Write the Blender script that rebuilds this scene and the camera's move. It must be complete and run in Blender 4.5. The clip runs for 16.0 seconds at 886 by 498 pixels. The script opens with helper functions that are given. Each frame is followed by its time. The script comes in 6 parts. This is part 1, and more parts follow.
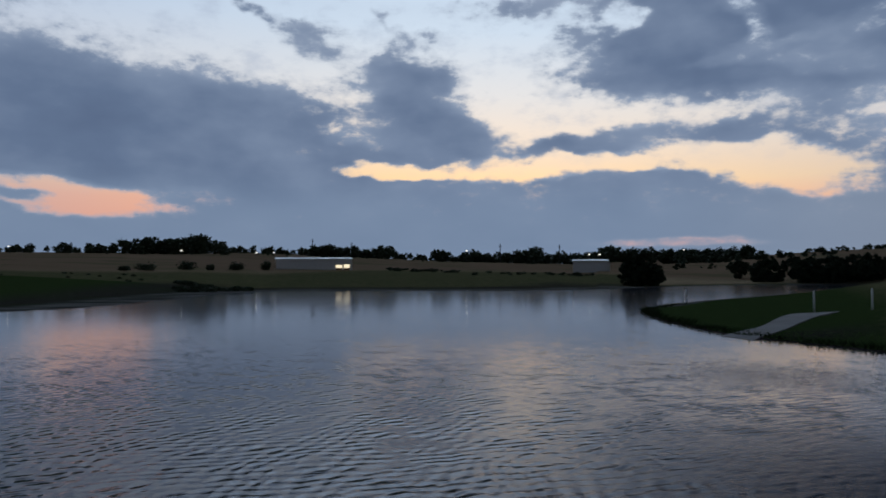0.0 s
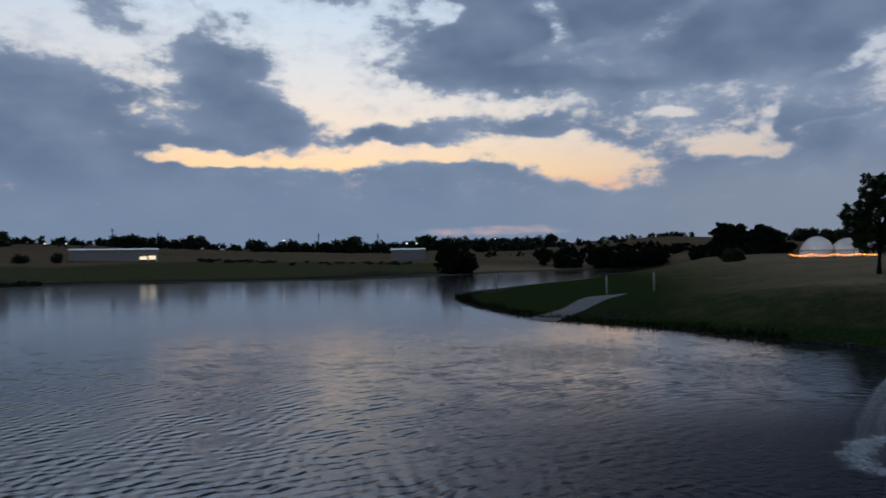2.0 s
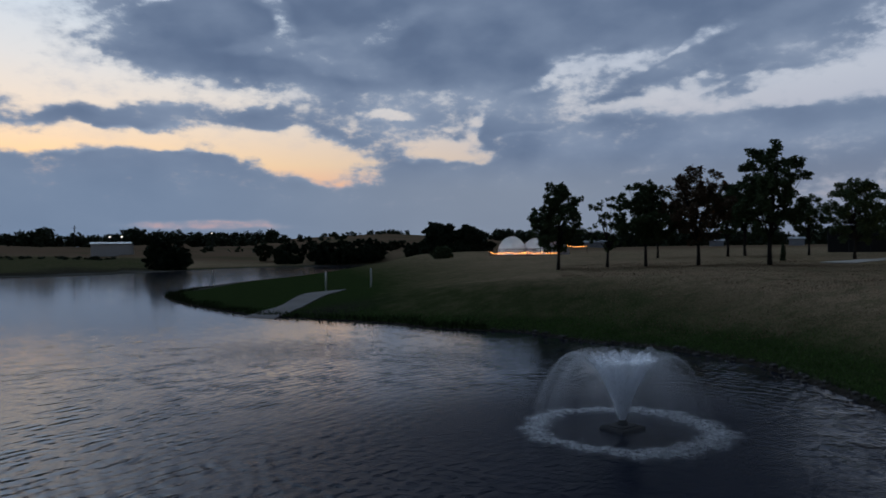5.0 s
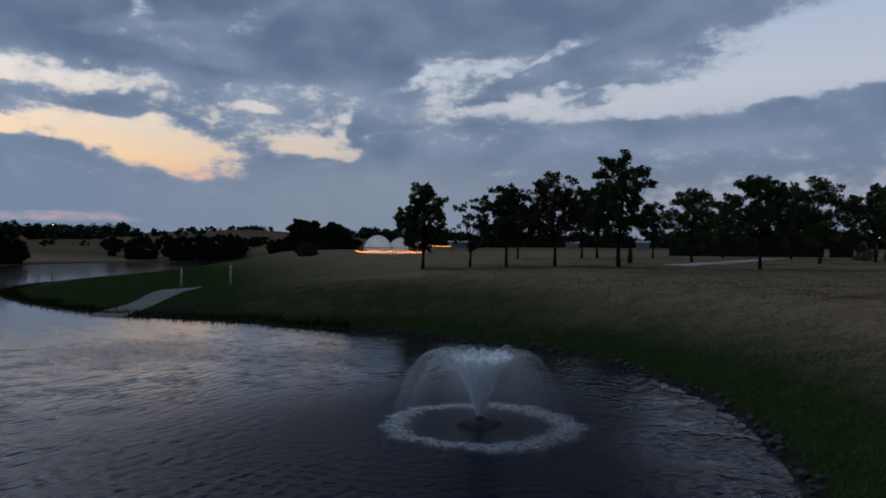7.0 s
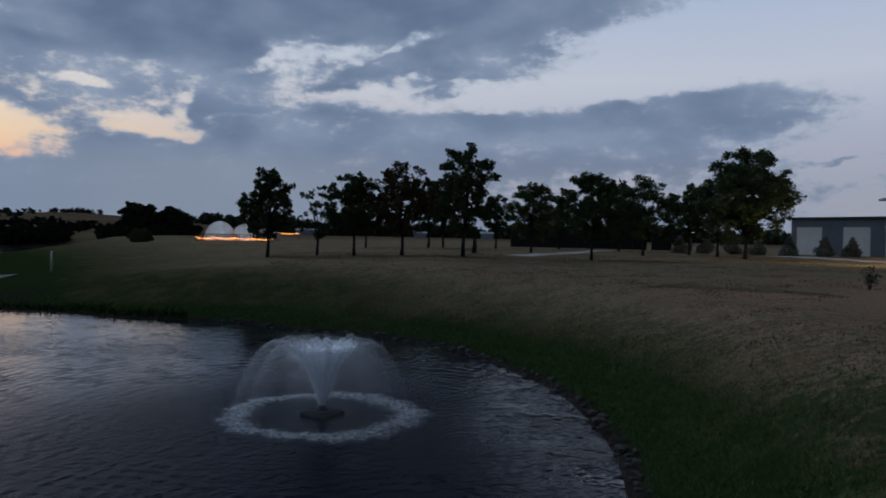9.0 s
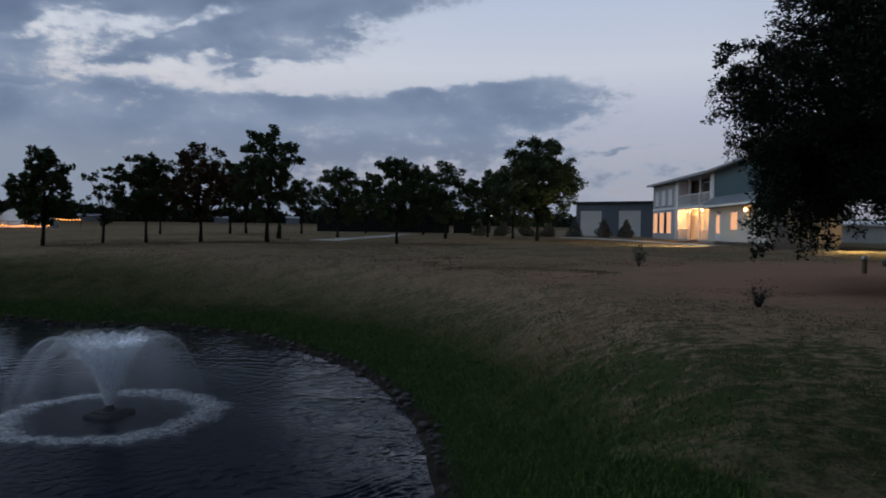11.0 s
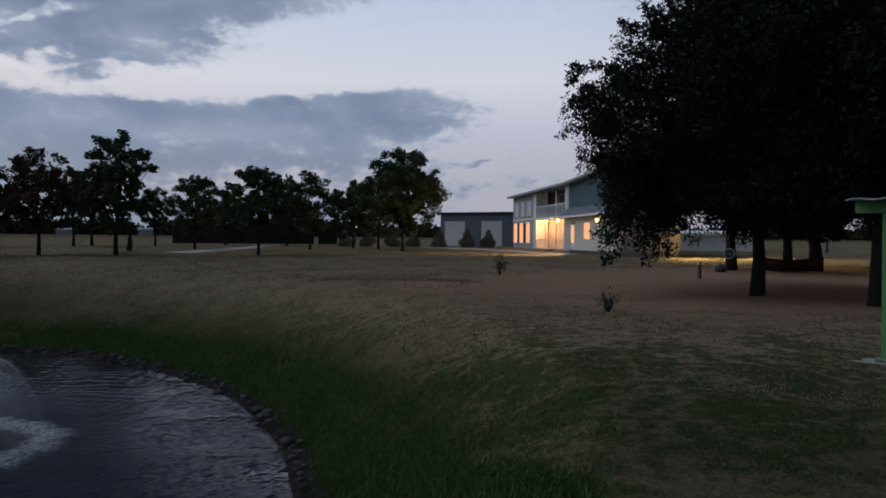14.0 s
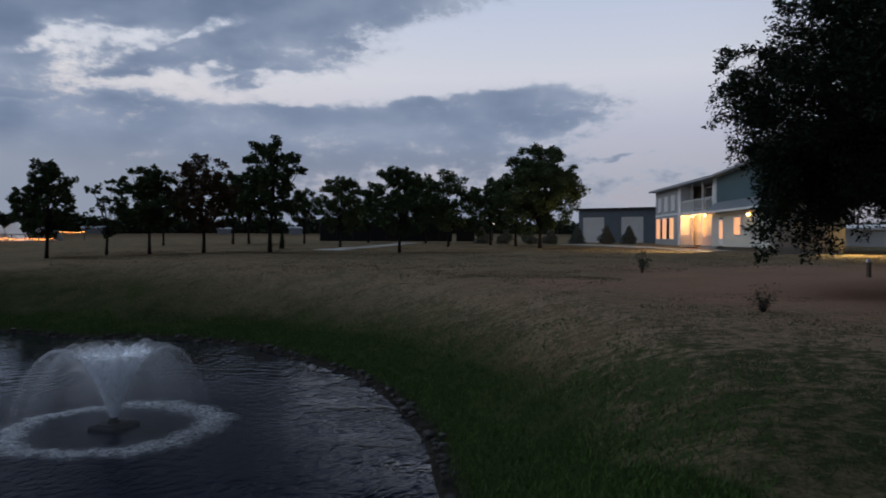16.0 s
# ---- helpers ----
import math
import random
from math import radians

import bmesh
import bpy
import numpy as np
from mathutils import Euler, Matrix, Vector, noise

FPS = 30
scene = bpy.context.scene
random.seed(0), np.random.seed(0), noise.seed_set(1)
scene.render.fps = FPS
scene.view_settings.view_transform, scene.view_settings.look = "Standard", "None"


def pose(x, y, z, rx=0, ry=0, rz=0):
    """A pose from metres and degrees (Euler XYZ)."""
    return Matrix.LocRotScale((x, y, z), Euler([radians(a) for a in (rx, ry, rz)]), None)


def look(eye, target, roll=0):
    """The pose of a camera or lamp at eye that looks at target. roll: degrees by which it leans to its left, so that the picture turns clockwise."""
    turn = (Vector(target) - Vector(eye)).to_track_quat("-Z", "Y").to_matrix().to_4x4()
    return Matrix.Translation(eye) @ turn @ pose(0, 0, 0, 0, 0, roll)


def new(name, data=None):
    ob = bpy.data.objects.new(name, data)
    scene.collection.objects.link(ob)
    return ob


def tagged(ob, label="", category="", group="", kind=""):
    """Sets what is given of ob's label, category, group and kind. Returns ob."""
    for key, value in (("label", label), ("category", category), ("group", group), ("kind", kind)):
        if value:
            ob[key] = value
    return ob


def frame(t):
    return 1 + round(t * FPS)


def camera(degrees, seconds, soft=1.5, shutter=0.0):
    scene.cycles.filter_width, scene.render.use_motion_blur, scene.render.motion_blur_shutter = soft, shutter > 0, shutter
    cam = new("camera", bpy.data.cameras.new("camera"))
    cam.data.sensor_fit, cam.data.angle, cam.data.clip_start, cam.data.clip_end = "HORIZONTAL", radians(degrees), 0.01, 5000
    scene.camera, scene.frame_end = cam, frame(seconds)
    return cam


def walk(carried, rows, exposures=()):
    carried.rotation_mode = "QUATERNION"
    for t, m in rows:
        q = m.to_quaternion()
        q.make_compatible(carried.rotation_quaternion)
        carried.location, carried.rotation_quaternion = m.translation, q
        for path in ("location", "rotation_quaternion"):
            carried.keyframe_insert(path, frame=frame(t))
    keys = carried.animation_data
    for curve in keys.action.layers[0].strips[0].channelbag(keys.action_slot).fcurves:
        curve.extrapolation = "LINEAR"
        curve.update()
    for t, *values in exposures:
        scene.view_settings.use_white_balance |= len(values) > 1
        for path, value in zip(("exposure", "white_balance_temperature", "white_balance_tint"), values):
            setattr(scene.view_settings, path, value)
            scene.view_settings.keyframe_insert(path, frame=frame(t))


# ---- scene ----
PIVOT = Vector((0.0, 0.0, 3.4))          # the turning point of the person who films; water lies at z = 0
ARM = 0.30                               # the camera swings round on a bent arm

cam = camera(63.84, 16.0, soft=1.7, shutter=0.3)
# seconds, heading (clockwise from +y), tilt up, lean to the left, all in degrees
TURN = [
    (0.0, -0.00, 1.91, -0.25),
    (0.5, 3.49, 1.74, -0.41),
    (1.0, 6.84, 1.47, -0.61),
    (1.5, 10.50, 1.22, -0.83),
    (2.0, 14.51, 0.90, -0.96),
    (2.5, 18.79, 0.69, -1.02),
    (3.0, 22.67, 0.51, -0.93),
    (3.5, 26.64, 0.40, -0.84),
    (4.0, 30.63, 0.35, -0.75),
    (4.5, 33.84, 0.34, -0.70),
    (5.0, 36.67, 0.30, -0.54),
    (7.5, 50.00, 0.13, 0.68),
    (8.0, 52.62, 0.04, 0.91),
    (8.5, 55.71, -0.17, 1.13),
    (9.0, 59.58, -0.54, 1.27),
    (9.5, 63.50, -0.93, 1.33),
    (10.0, 67.22, -1.17, 1.20),
    (12.5, 84.40, -1.48, 0.31),
    (13.0, 85.85, -1.12, 0.34),
    (13.5, 86.31, -0.80, 0.32),
    (14.0, 85.76, -0.58, 0.37),
    (14.5, 84.38, -0.49, 0.46),
    (15.0, 82.29, -0.53, 0.47),
    (15.5, 79.02, -0.66, 0.32),
    (16.0, 74.79, -0.86, 0.07),
]


def aim(yaw, tilt, lean):
    a, e = radians(yaw), radians(tilt)
    eye = PIVOT + ARM * Vector((math.sin(a), math.cos(a), 0))
    return look(eye, eye + Vector((math.sin(a) * math.cos(e), math.cos(a) * math.cos(e), math.sin(e))), lean)


walk(cam, [(t, aim(yaw, tilt, lean)) for t, yaw, tilt, lean in TURN],
     exposures=[(0.0, 0.17, 6500, 10), (5.0, 0.11, 6500, 10), (9.0, 0.14, 6500, 10), (10.2, 0.23, 6550, 10), (12.5, 0.37, 6950, 13), (14.5, 0.44, 6950, 13), (16.0, 0.39, 6950, 13)])

# ---- world: dusk sky with broken cloud ----
world = bpy.data.worlds.new("dusk_sky")
scene.world = world
world.use_nodes = True
wt = world.node_tree
wt.nodes.clear()


class Nodes:
    """Small helper to chain shader nodes."""

    def __init__(self, tree):
        self.t = tree

    def add(self, kind, operation="", attribute_name="", sky_type=""):
        n = self.t.nodes.new(kind)
        if operation:
            n.operation = operation
        if attribute_name:
            n.attribute_name = attribute_name
        if sky_type:
            n.sky_type = sky_type
        return n

    def put(self, socket, value):
        if isinstance(value, bpy.types.NodeSocket):
            self.t.links.new(value, socket)
        elif value is not None:
            socket.default_value = value

    def math(self, op, a, b=None, c=None, clamp=False):
        n = self.add("ShaderNodeMath", op)
        n.use_clamp = clamp
        for s, v in zip(n.inputs, (a, b, c)):
            self.put(s, v)
        return n.outputs[0]

    def vec(self, op, a, b=None):
        n = self.add("ShaderNodeVectorMath", op)
        self.put(n.inputs[0], a)
        if b is not None:
            self.put(n.inputs[3] if op == "SCALE" else n.inputs[1], b)
        return n.outputs["Value"] if op in ("DOT_PRODUCT", "LENGTH") else n.outputs[0]

    def noise(self, vector, scale, detail=4.0, rough=0.55, distort=0.0, color=False):
        n = self.add("ShaderNodeTexNoise")
        self.put(n.inputs["Vector"], vector)
        n.inputs["Scale"].default_value, n.inputs["Detail"].default_value = scale, detail
        n.inputs["Roughness"].default_value, n.inputs["Distortion"].default_value = rough, distort
        return n.outputs["Color" if color else "Fac"]

    def step(self, value, low, high):
        n = self.add("ShaderNodeMapRange")
        n.interpolation_type = "SMOOTHSTEP"
        self.put(n.inputs[0], value)
        self.put(n.inputs[1], low)
        self.put(n.inputs[2], high)
        return n.outputs[0]

    def ramp(self, fac, stops, mode="LINEAR"):
        n = self.add("ShaderNodeValToRGB")
        n.color_ramp.interpolation = mode
        el = n.color_ramp.elements
        while len(el) < len(stops):
            el.new(0.5)
        for e, (p, c) in zip(el, stops):
            e.position, e.color = p, (*c, 1)
        self.put(n.inputs[0], fac)
        return n.outputs[0]

    def mix(self, fac, a, b, blend="MIX"):
        n = self.add("ShaderNodeMix")
        n.data_type, n.blend_type = "RGBA", blend
        self.put(n.inputs[0], fac)
        self.put(n.inputs[6], a if isinstance(a, bpy.types.NodeSocket) else (*a, 1))
        self.put(n.inputs[7], b if isinstance(b, bpy.types.NodeSocket) else (*b, 1))
        return n.outputs[2]

    def mapped(self, vector, loc=(0, 0, 0), rot=(0, 0, 0), scale=(1, 1, 1), kind="POINT"):
        n = self.add("ShaderNodeMapping")
        n.vector_type = kind
        self.put(n.inputs[0], vector)
        n.inputs[1].default_value, n.inputs[2].default_value, n.inputs[3].default_value = loc, rot, scale
        return n.outputs[0]


def srgb(r, g, b):
    """Linear colour from 8-bit display values."""
    return tuple((c / 255 / 12.92) if c < 10.3 else ((c / 255 + 0.055) / 1.055) ** 2.4 for c in (r, g, b))


w = Nodes(wt)
way = w.add("ShaderNodeTexCoord").outputs["Generated"]
sep = w.add("ShaderNodeSeparateXYZ")
w.put(sep.inputs[0], way)
az = w.math("MULTIPLY", w.math("ARCTAN2", sep.outputs[0], sep.outputs[1]), 57.2958)
el = w.math("MULTIPLY", w.math("ARCSINE", sep.outputs[2]), 57.2958)
flat = w.add("ShaderNodeCombineXYZ")
w.put(flat.inputs[0], az)
w.put(flat.inputs[1], el)
# cloud layer seen in perspective: flattened towards the horizon
lift = w.math("ADD", w.math("MAXIMUM", sep.outputs[2], 0.0), 0.16)
layer = w.vec("MULTIPLY", way, (1, 1, 0))
over = w.add("ShaderNodeVectorMath", operation="DIVIDE")
w.put(over.inputs[0], layer)
three = w.add("ShaderNodeCombineXYZ")
for k in range(3):
    w.put(three.inputs[k], lift)
w.put(over.inputs[1], three.outputs[0])
plane = over.outputs[0]
angular = w.mapped(flat.outputs[0], scale=(0.11, 0.20, 1))
warp = w.vec("SUBTRACT", w.noise(angular, 1.8, 2, 0.4, color=True), (0.5, 0.5, 0.5))
curl = w.vec("SUBTRACT", w.noise(angular, 5.0, 2, 0.4, color=True), (0.5, 0.5, 0.5))
calm = w.step(el, 0.5, 7.0)
bent = w.vec("ADD", w.vec("MULTIPLY", warp, (5.0, 2.2, 0)), w.vec("MULTIPLY", curl, (1.6, 0.9, 0)))
bent = w.vec("ADD", flat.outputs[0], w.vec("SCALE", bent, w.math("MULTIPLY_ADD", calm, 0.8, 0.2)))
bent_ = w.add("ShaderNodeSeparateXYZ")
w.put(bent_.inputs[0], bent)
# how thick the cloud lies: below 0 the sky is open, above 1 it is dense and dark
field = w.math("MULTIPLY_ADD", w.step(az, 70.0, 100.0), -0.85, 1.1)


def stroke(heading, up_, wide, high, slant, value):
    """A bank of cloud or a gap with soft edges: all in degrees."""
    global field
    at = w.add("ShaderNodeCombineXYZ")
    for socket, value_ in zip(at.inputs, (bent_.outputs[0], bent_.outputs[1], field)):
        w.put(socket, value_)
    d = w.mapped(at.outputs[0], loc=(heading, up_, 0), rot=(0, 0, radians(slant)), scale=(wide, high, 1e6), kind="TEXTURE")
    mask = w.step(w.vec("LENGTH", d), 1.6, 0.35)
    field = w.math("MULTIPLY_ADD", w.math("SUBTRACT", value, field), mask, field)


# open sky above the sunset
stroke(-13.7, 20.3, 24.8, 5.80, -5, -0.9)
stroke(5.4, 14.8, 5.9, 5.60, -0, -0.7)
stroke(10.3, 11.9, 8.8, 1.95, -0, -0.75)
stroke(18.9, 12.5, 8.8, 1.25, 1, -0.75)
# dark bank in the south-west
stroke(-30.0, 10.6, 14.4, 4.55, -3, 1.6)
stroke(-16.2, 10.4, 11.2, 3.65, -9, 1.45)
stroke(-8.8, 9.8, 8.8, 2.65, -6, 1.15)
stroke(-6.5, 11.6, 3.2, 1.10, -10, 0.55)
# ragged clouds drifting before it
stroke(-2.6, 14.5, 4.3, 3.25, -28, 1.25)
stroke(0.1, 11.1, 5.2, 2.00, -10, 1.3)
stroke(-10.3, 17.9, 2.9, 1.30, -18, 0.85)
stroke(-14.7, 19.9, 3.2, 0.70, -30, 0.75)
stroke(-1.7, 18.5, 2.3, 0.80, 8, 0.6)
stroke(-5.2, 19.9, 1.3, 0.55, -45, 0.45)
stroke(-7.9, 14.8, 1.8, 0.75, -10, 0.4)
stroke(-21.8, 18.1, 0.9, 0.35, -0, 0.25)
stroke(2.0, 20.3, 1.8, 0.80, -0, 0.2)
stroke(9.2, 14.5, 2.2, 0.60, 10, 0.35)
stroke(8.1, 16.9, 2.3, 1.25, 40, 0.12)
stroke(9.9, 15.1, 1.8, 1.30, 30, 0.15)
# the heavy deck overhead
stroke(6.6, 20.7, 3.4, 1.05, 8, 0.85)
stroke(21.4, 17.1, 9.3, 3.90, -2, 1.45)
stroke(14.7, 14.4, 2.5, 1.05, -12, 1.2)
stroke(11.9, 18.1, 2.0, 2.50, -0, 0.7)
stroke(33.1, 16.5, 16.4, 3.80, 3, 1.35)
stroke(43.1, 17.2, 18.4, 3.30, 3, 1.4)
stroke(58.2, 17.1, 13.1, 2.00, 9, 1.3)
stroke(62.1, 17.0, 14.3, 2.40, 11, 1.25)
stroke(63.0, 14.6, 4.8, 0.90, 15, 1.0)
stroke(14.8, 19.5, 1.2, 0.95, 30, 0.2)
stroke(23.9, 17.2, 1.0, 1.3, 20, 0.62)
stroke(22.6, 18.9, 1.2, 0.75, -0, 0.75)
stroke(32.3, 17.6, 4.0, 1.00, 19, 0.95)
stroke(24.2, 16.0, 4.2, 0.45, 6, 0.9)
stroke(28.6, 14.8, 4.6, 0.75, -11, 0.95)
# thin streaks under it
stroke(12.0, 10.3, 8.1, 0.85, 5, 1.1)
stroke(12.9, 11.0, 3.3, 0.70, 2, 1.15)
stroke(25.1, 10.2, 7.1, 1.20, 9, 1.0)
stroke(29.8, 9.0, 3.1, 2.35, -0, 0.75)
stroke(30.8, 11.8, 5.4, 0.95, 2, 0.85)
stroke(37.4, 11.8, 5.1, 1.70, 9, 0.8)
stroke(35.2, 10.2, 3.9, 1.05, 5, 0.75)
# gaps that let the sunset through
stroke(-27.5, 5.6, 6.1, 1.05, -4, -1.0)
stroke(-31.0, 5.5, 1.8, 0.45, -3, 0.9)
stroke(-19.5, 5.8, 3.1, 0.70, 6, 0.95)
stroke(-2.9, 8.2, 4.3, 0.60, -3, -0.85)
stroke(11.1, 8.6, 9.4, 0.75, 3, -0.95)
stroke(25.8, 7.5, 4.7, 1.35, -10, -1.1)
stroke(21.6, 8.6, 3.2, 0.85, 5, -0.8)
stroke(18.8, 8.4, 0.9, 0.30, 20, 0.25)
stroke(37.1, 8.1, 3.0, 0.75, -4, -1.0)
stroke(39.1, 9.6, 0.7, 1.30, -26, 0.25)
stroke(31.9, 10.7, 1.8, 0.40, -5, -0.2)
stroke(44.7, 9.3, 2.3, 0.25, 9, -0.4)
stroke(18.3, 2.3, 3.9, 0.35, 1, 0.55)
stroke(18.9, 2.2, 5.9, 0.30, -1, 0.6)
# brighter sky in the north-west
stroke(58.2, 11.4, 9.1, 0.85, 7, -0.5)
stroke(47.6, 13.0, 3.3, 1.70, 35, 0.5)
stroke(45.8, 14.0, 2.7, 0.50, 25, 0.2)
stroke(50.2, 14.6, 3.0, 0.50, 8, 0.3)
stroke(55.3, 15.0, 3.8, 0.35, 18, 0.45)
stroke(53.6, 13.1, 2.3, 0.75, 28, 0.9)
stroke(57.4, 12.4, 3.2, 0.50, 18, 0.85)
stroke(78.5, 14.3, 9.5, 3.25, 17, -1.0)
stroke(67.4, 12.2, 7.3, 1.10, 9, -0.7)
stroke(53.2, 11.3, 5.0, 0.90, 6, -0.4)
stroke(59.3, 11.8, 2.5, 0.50, 19, 0.75)
stroke(67.8, 12.9, 0.6, 0.35, 41, 0.35)
stroke(46.3, 13.7, 1.4, 1.05, 31, 0.25)
stroke(51.8, 14.1, 1.5, 0.80, 21, 0.15)
stroke(81.5, 13.5, 13.5, 3.10, 7, -1.0)
stroke(91.5, 13.5, 18.2, 4.90, 0, -1.0)
stroke(100.3, 7.7, 15.1, 5.20, 0, -0.95)
# the long bank behind the orchard
stroke(68.7, 8.1, 19.6, 2.05, 4, 1.1)
stroke(77.4, 10.1, 8.6, 1.35, 7, 1.2)
stroke(76.3, 10.3, 11.2, 1.00, 4, 1.15)
stroke(80.3, 9.0, 5.9, 0.75, 4, 1.05)
stroke(69.2, 6.6, 14.6, 2.05, 1, 1.0)
stroke(84.2, 7.7, 3.4, 0.45, 5, 0.4)
stroke(88.7, 6.6, 2.9, 0.25, 5, 0.75)
stroke(48.7, 8.8, 9.0, 1.80, 4, 1.05)
stroke(82.6, 4.4, 20.6, 1.35, 1, 0.4)

# beyond the open view the deck stays broken, opened westward to brighten the pond
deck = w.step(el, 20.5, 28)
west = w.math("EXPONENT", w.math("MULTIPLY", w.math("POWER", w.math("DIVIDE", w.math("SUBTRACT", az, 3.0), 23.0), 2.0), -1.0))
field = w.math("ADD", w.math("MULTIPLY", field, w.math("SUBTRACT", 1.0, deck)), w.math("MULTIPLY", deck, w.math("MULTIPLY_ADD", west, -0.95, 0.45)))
body = field
fine = w.noise(angular, 3.0, 8, 0.58)
broad = w.noise(plane, 1.7, 6, 0.58)
frayed = w.math("ADD", w.math("MULTIPLY_ADD", fine, 3.2, -1.6), w.math("MULTIPLY_ADD", w.noise(angular, 8.5, 6, 0.6), 2.0, -1.0))
frayed = w.math("MULTIPLY", frayed, w.math("MULTIPLY_ADD", w.step(field, 0.5, 1.2), -0.5, 1.0))
field = w.math("ADD", field, w.math("MULTIPLY", frayed, w.math("MULTIPLY_ADD", calm, 0.85, 0.15)))
field = w.math("ADD", field, w.math("MULTIPLY", w.math("MULTIPLY_ADD", broad, 0.7, -0.35), w.math("MULTIPLY", deck, 1.0)))
cover = w.step(field, -0.45, 0.8)
thick = w.step(field, 0.1, 1.0)
# open sky: warm towards the sunset, blue away from it
toward = w.math("EXPONENT", w.math("MULTIPLY", w.math("POWER", w.math("DIVIDE", w.math("SUBTRACT", az, 4.0), 40.0), 2.0), -1.0))
# the deepest orange lies in the south-west
up = w.math("DIVIDE", w.math("MULTIPLY_ADD", w.step(az, -20.0, 12.0), w.math("MULTIPLY", w.step(el, 3.0, 6.0), 1.15), el), 30.0, clamp=True)
warm = w.ramp(up, [(0.0, srgb(214, 150, 145)), (0.10, srgb(246, 156, 124)), (0.19, srgb(254, 176, 132)), (0.27, srgb(253, 216, 168)),
                   (0.37, srgb(240, 224, 206)), (0.50, srgb(224, 226, 228)), (0.66, srgb(204, 221, 238)), (1.0, srgb(160, 185, 215))])
cool = w.ramp(up, [(0.0, srgb(152, 152, 166)), (0.15, srgb(152, 156, 172)), (0.32, srgb(164, 172, 194)), (0.46, srgb(186, 194, 210)), (0.7, srgb(164, 181, 210)),
                   (1.0, srgb(130, 156, 196))])
clear = w.mix(toward, cool, warm)
sky = w.add("ShaderNodeTexSky", sky_type="NISHITA")
sky.sun_disc, sky.sun_elevation, sky.sun_rotation = False, radians(1.0), radians(4.0)
clear = w.mix(0.12, clear, w.vec("SCALE", sky.outputs[0], 0.12))
billow = w.math("MULTIPLY_ADD", w.noise(angular, 1.5, 6, 0.45), 0.9, -0.45)
dark = w.ramp(w.math("ADD", w.math("MULTIPLY_ADD", body, 0.5, 0.0), billow), [(0.25, srgb(134, 148, 170)), (0.5, srgb(112, 128, 153)), (0.78, srgb(92, 109, 136)), (1.0, srgb(84, 100, 127))])
haze = w.mix(w.step(az, 12.0, 42.0), srgb(112, 130, 155), w.mix(w.step(az, 50.0, 68.0), srgb(126, 137, 154), srgb(116, 126, 145)))
low = w.mix(w.math("MULTIPLY", w.step(el, 8.5, 4.5), 0.8), dark, haze)
edge = w.mix(w.math("MULTIPLY_ADD", w.step(el, 9.0, 4.0), 0.35, 0.5), clear, srgb(146, 158, 176))
cloud = w.mix(thick, edge, low)
veil = w.math("MULTIPLY", w.step(w.noise(angular, 2.6, 8, 0.6), 0.46, 0.76), w.math("MULTIPLY_ADD", w.step(el, 7.0, 13.0), 0.4, 0.1))
clear = w.mix(w.math("MULTIPLY", veil, w.step(az, 75.0, 50.0)), clear, srgb(160, 172, 192))
both = w.mix(cover, clear, cloud)
# dusk: the sky darkens overhead and away from the sunset
away = w.math("ABSOLUTE", w.math("SUBTRACT", az, 2.0))
high = w.math("MULTIPLY", w.step(el, 19.0, 36.0), w.math("MULTIPLY_ADD", w.step(away, 15.0, 42.0), 0.86, 0.0))
gloom = w.math("MAXIMUM", high, w.math("MULTIPLY", w.step(away, 90.0, 140.0), 0.82))
both = w.vec("SCALE", both, w.math("SUBTRACT", 1.0, gloom))
# brightness added to the unseen upper western sky, to lift the near water's reflection
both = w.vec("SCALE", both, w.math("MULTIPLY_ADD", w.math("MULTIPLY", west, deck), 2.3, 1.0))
back = w.add("ShaderNodeBackground")
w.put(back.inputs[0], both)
back.inputs[1].default_value = 1.0
w.put(w.add("ShaderNodeOutputWorld").inputs[0], back.outputs[0])

# what is left of the sun, far behind the cloud
sun = new("sun", bpy.data.lights.new("sun", "SUN"))
sun.data.energy, sun.data.angle, sun.data.color = 0.02, radians(70), (1.0, 0.8, 0.62)
sun.matrix_world = look((0, 0, 50), (-math.sin(radians(4)) * 40, -math.cos(radians(4)) * 40, 50 - 7))

# ---- materials ----
def material(name):
    m = bpy.data.materials.new(name)
    m.use_nodes = True
    return m, Nodes(m.node_tree), m.node_tree.nodes["Principled BSDF"]


def surface(name, color, rough=0.7, metal=0.0, vary=0.35, scale=6.0, bump=0.2, dirt=(0.5, 0.5, 0.5), island=0.0, coords="Object"):
    """A plain worn surface: colour with broad stains, fine grain, and relief."""
    m, n, p = material(name)
    co = n.add("ShaderNodeTexCoord").outputs[coords]
    stain, grain = n.noise(co, scale * 0.22, 4), n.noise(co, scale * 4, 6)
    f = n.math("MULTIPLY_ADD", stain, 0.7, n.math("MULTIPLY", grain, 0.3))
    deep = tuple(c * d for c, d in zip(color, dirt))
    base = n.mix(n.math("MULTIPLY", n.step(f, 0.35, 0.7), vary), color, deep)
    if island:
        r = n.add("ShaderNodeNewGeometry").outputs["Random Per Island"]
        base = n.mix(n.math("MULTIPLY", r, island), base, tuple(c * 0.35 for c in color))
    n.put(p.inputs["Base Color"], base)
    n.put(p.inputs["Roughness"], n.math("MULTIPLY_ADD", grain, 0.25, rough - 0.12, clamp=True))
    p.inputs["Metallic"].default_value = metal
    b = n.add("ShaderNodeBump")
    b.inputs["Strength"].default_value, b.inputs["Distance"].default_value = bump, 0.02
    n.put(b.inputs["Height"], grain)
    n.put(p.inputs["Normal"], b.outputs[0])
    return m


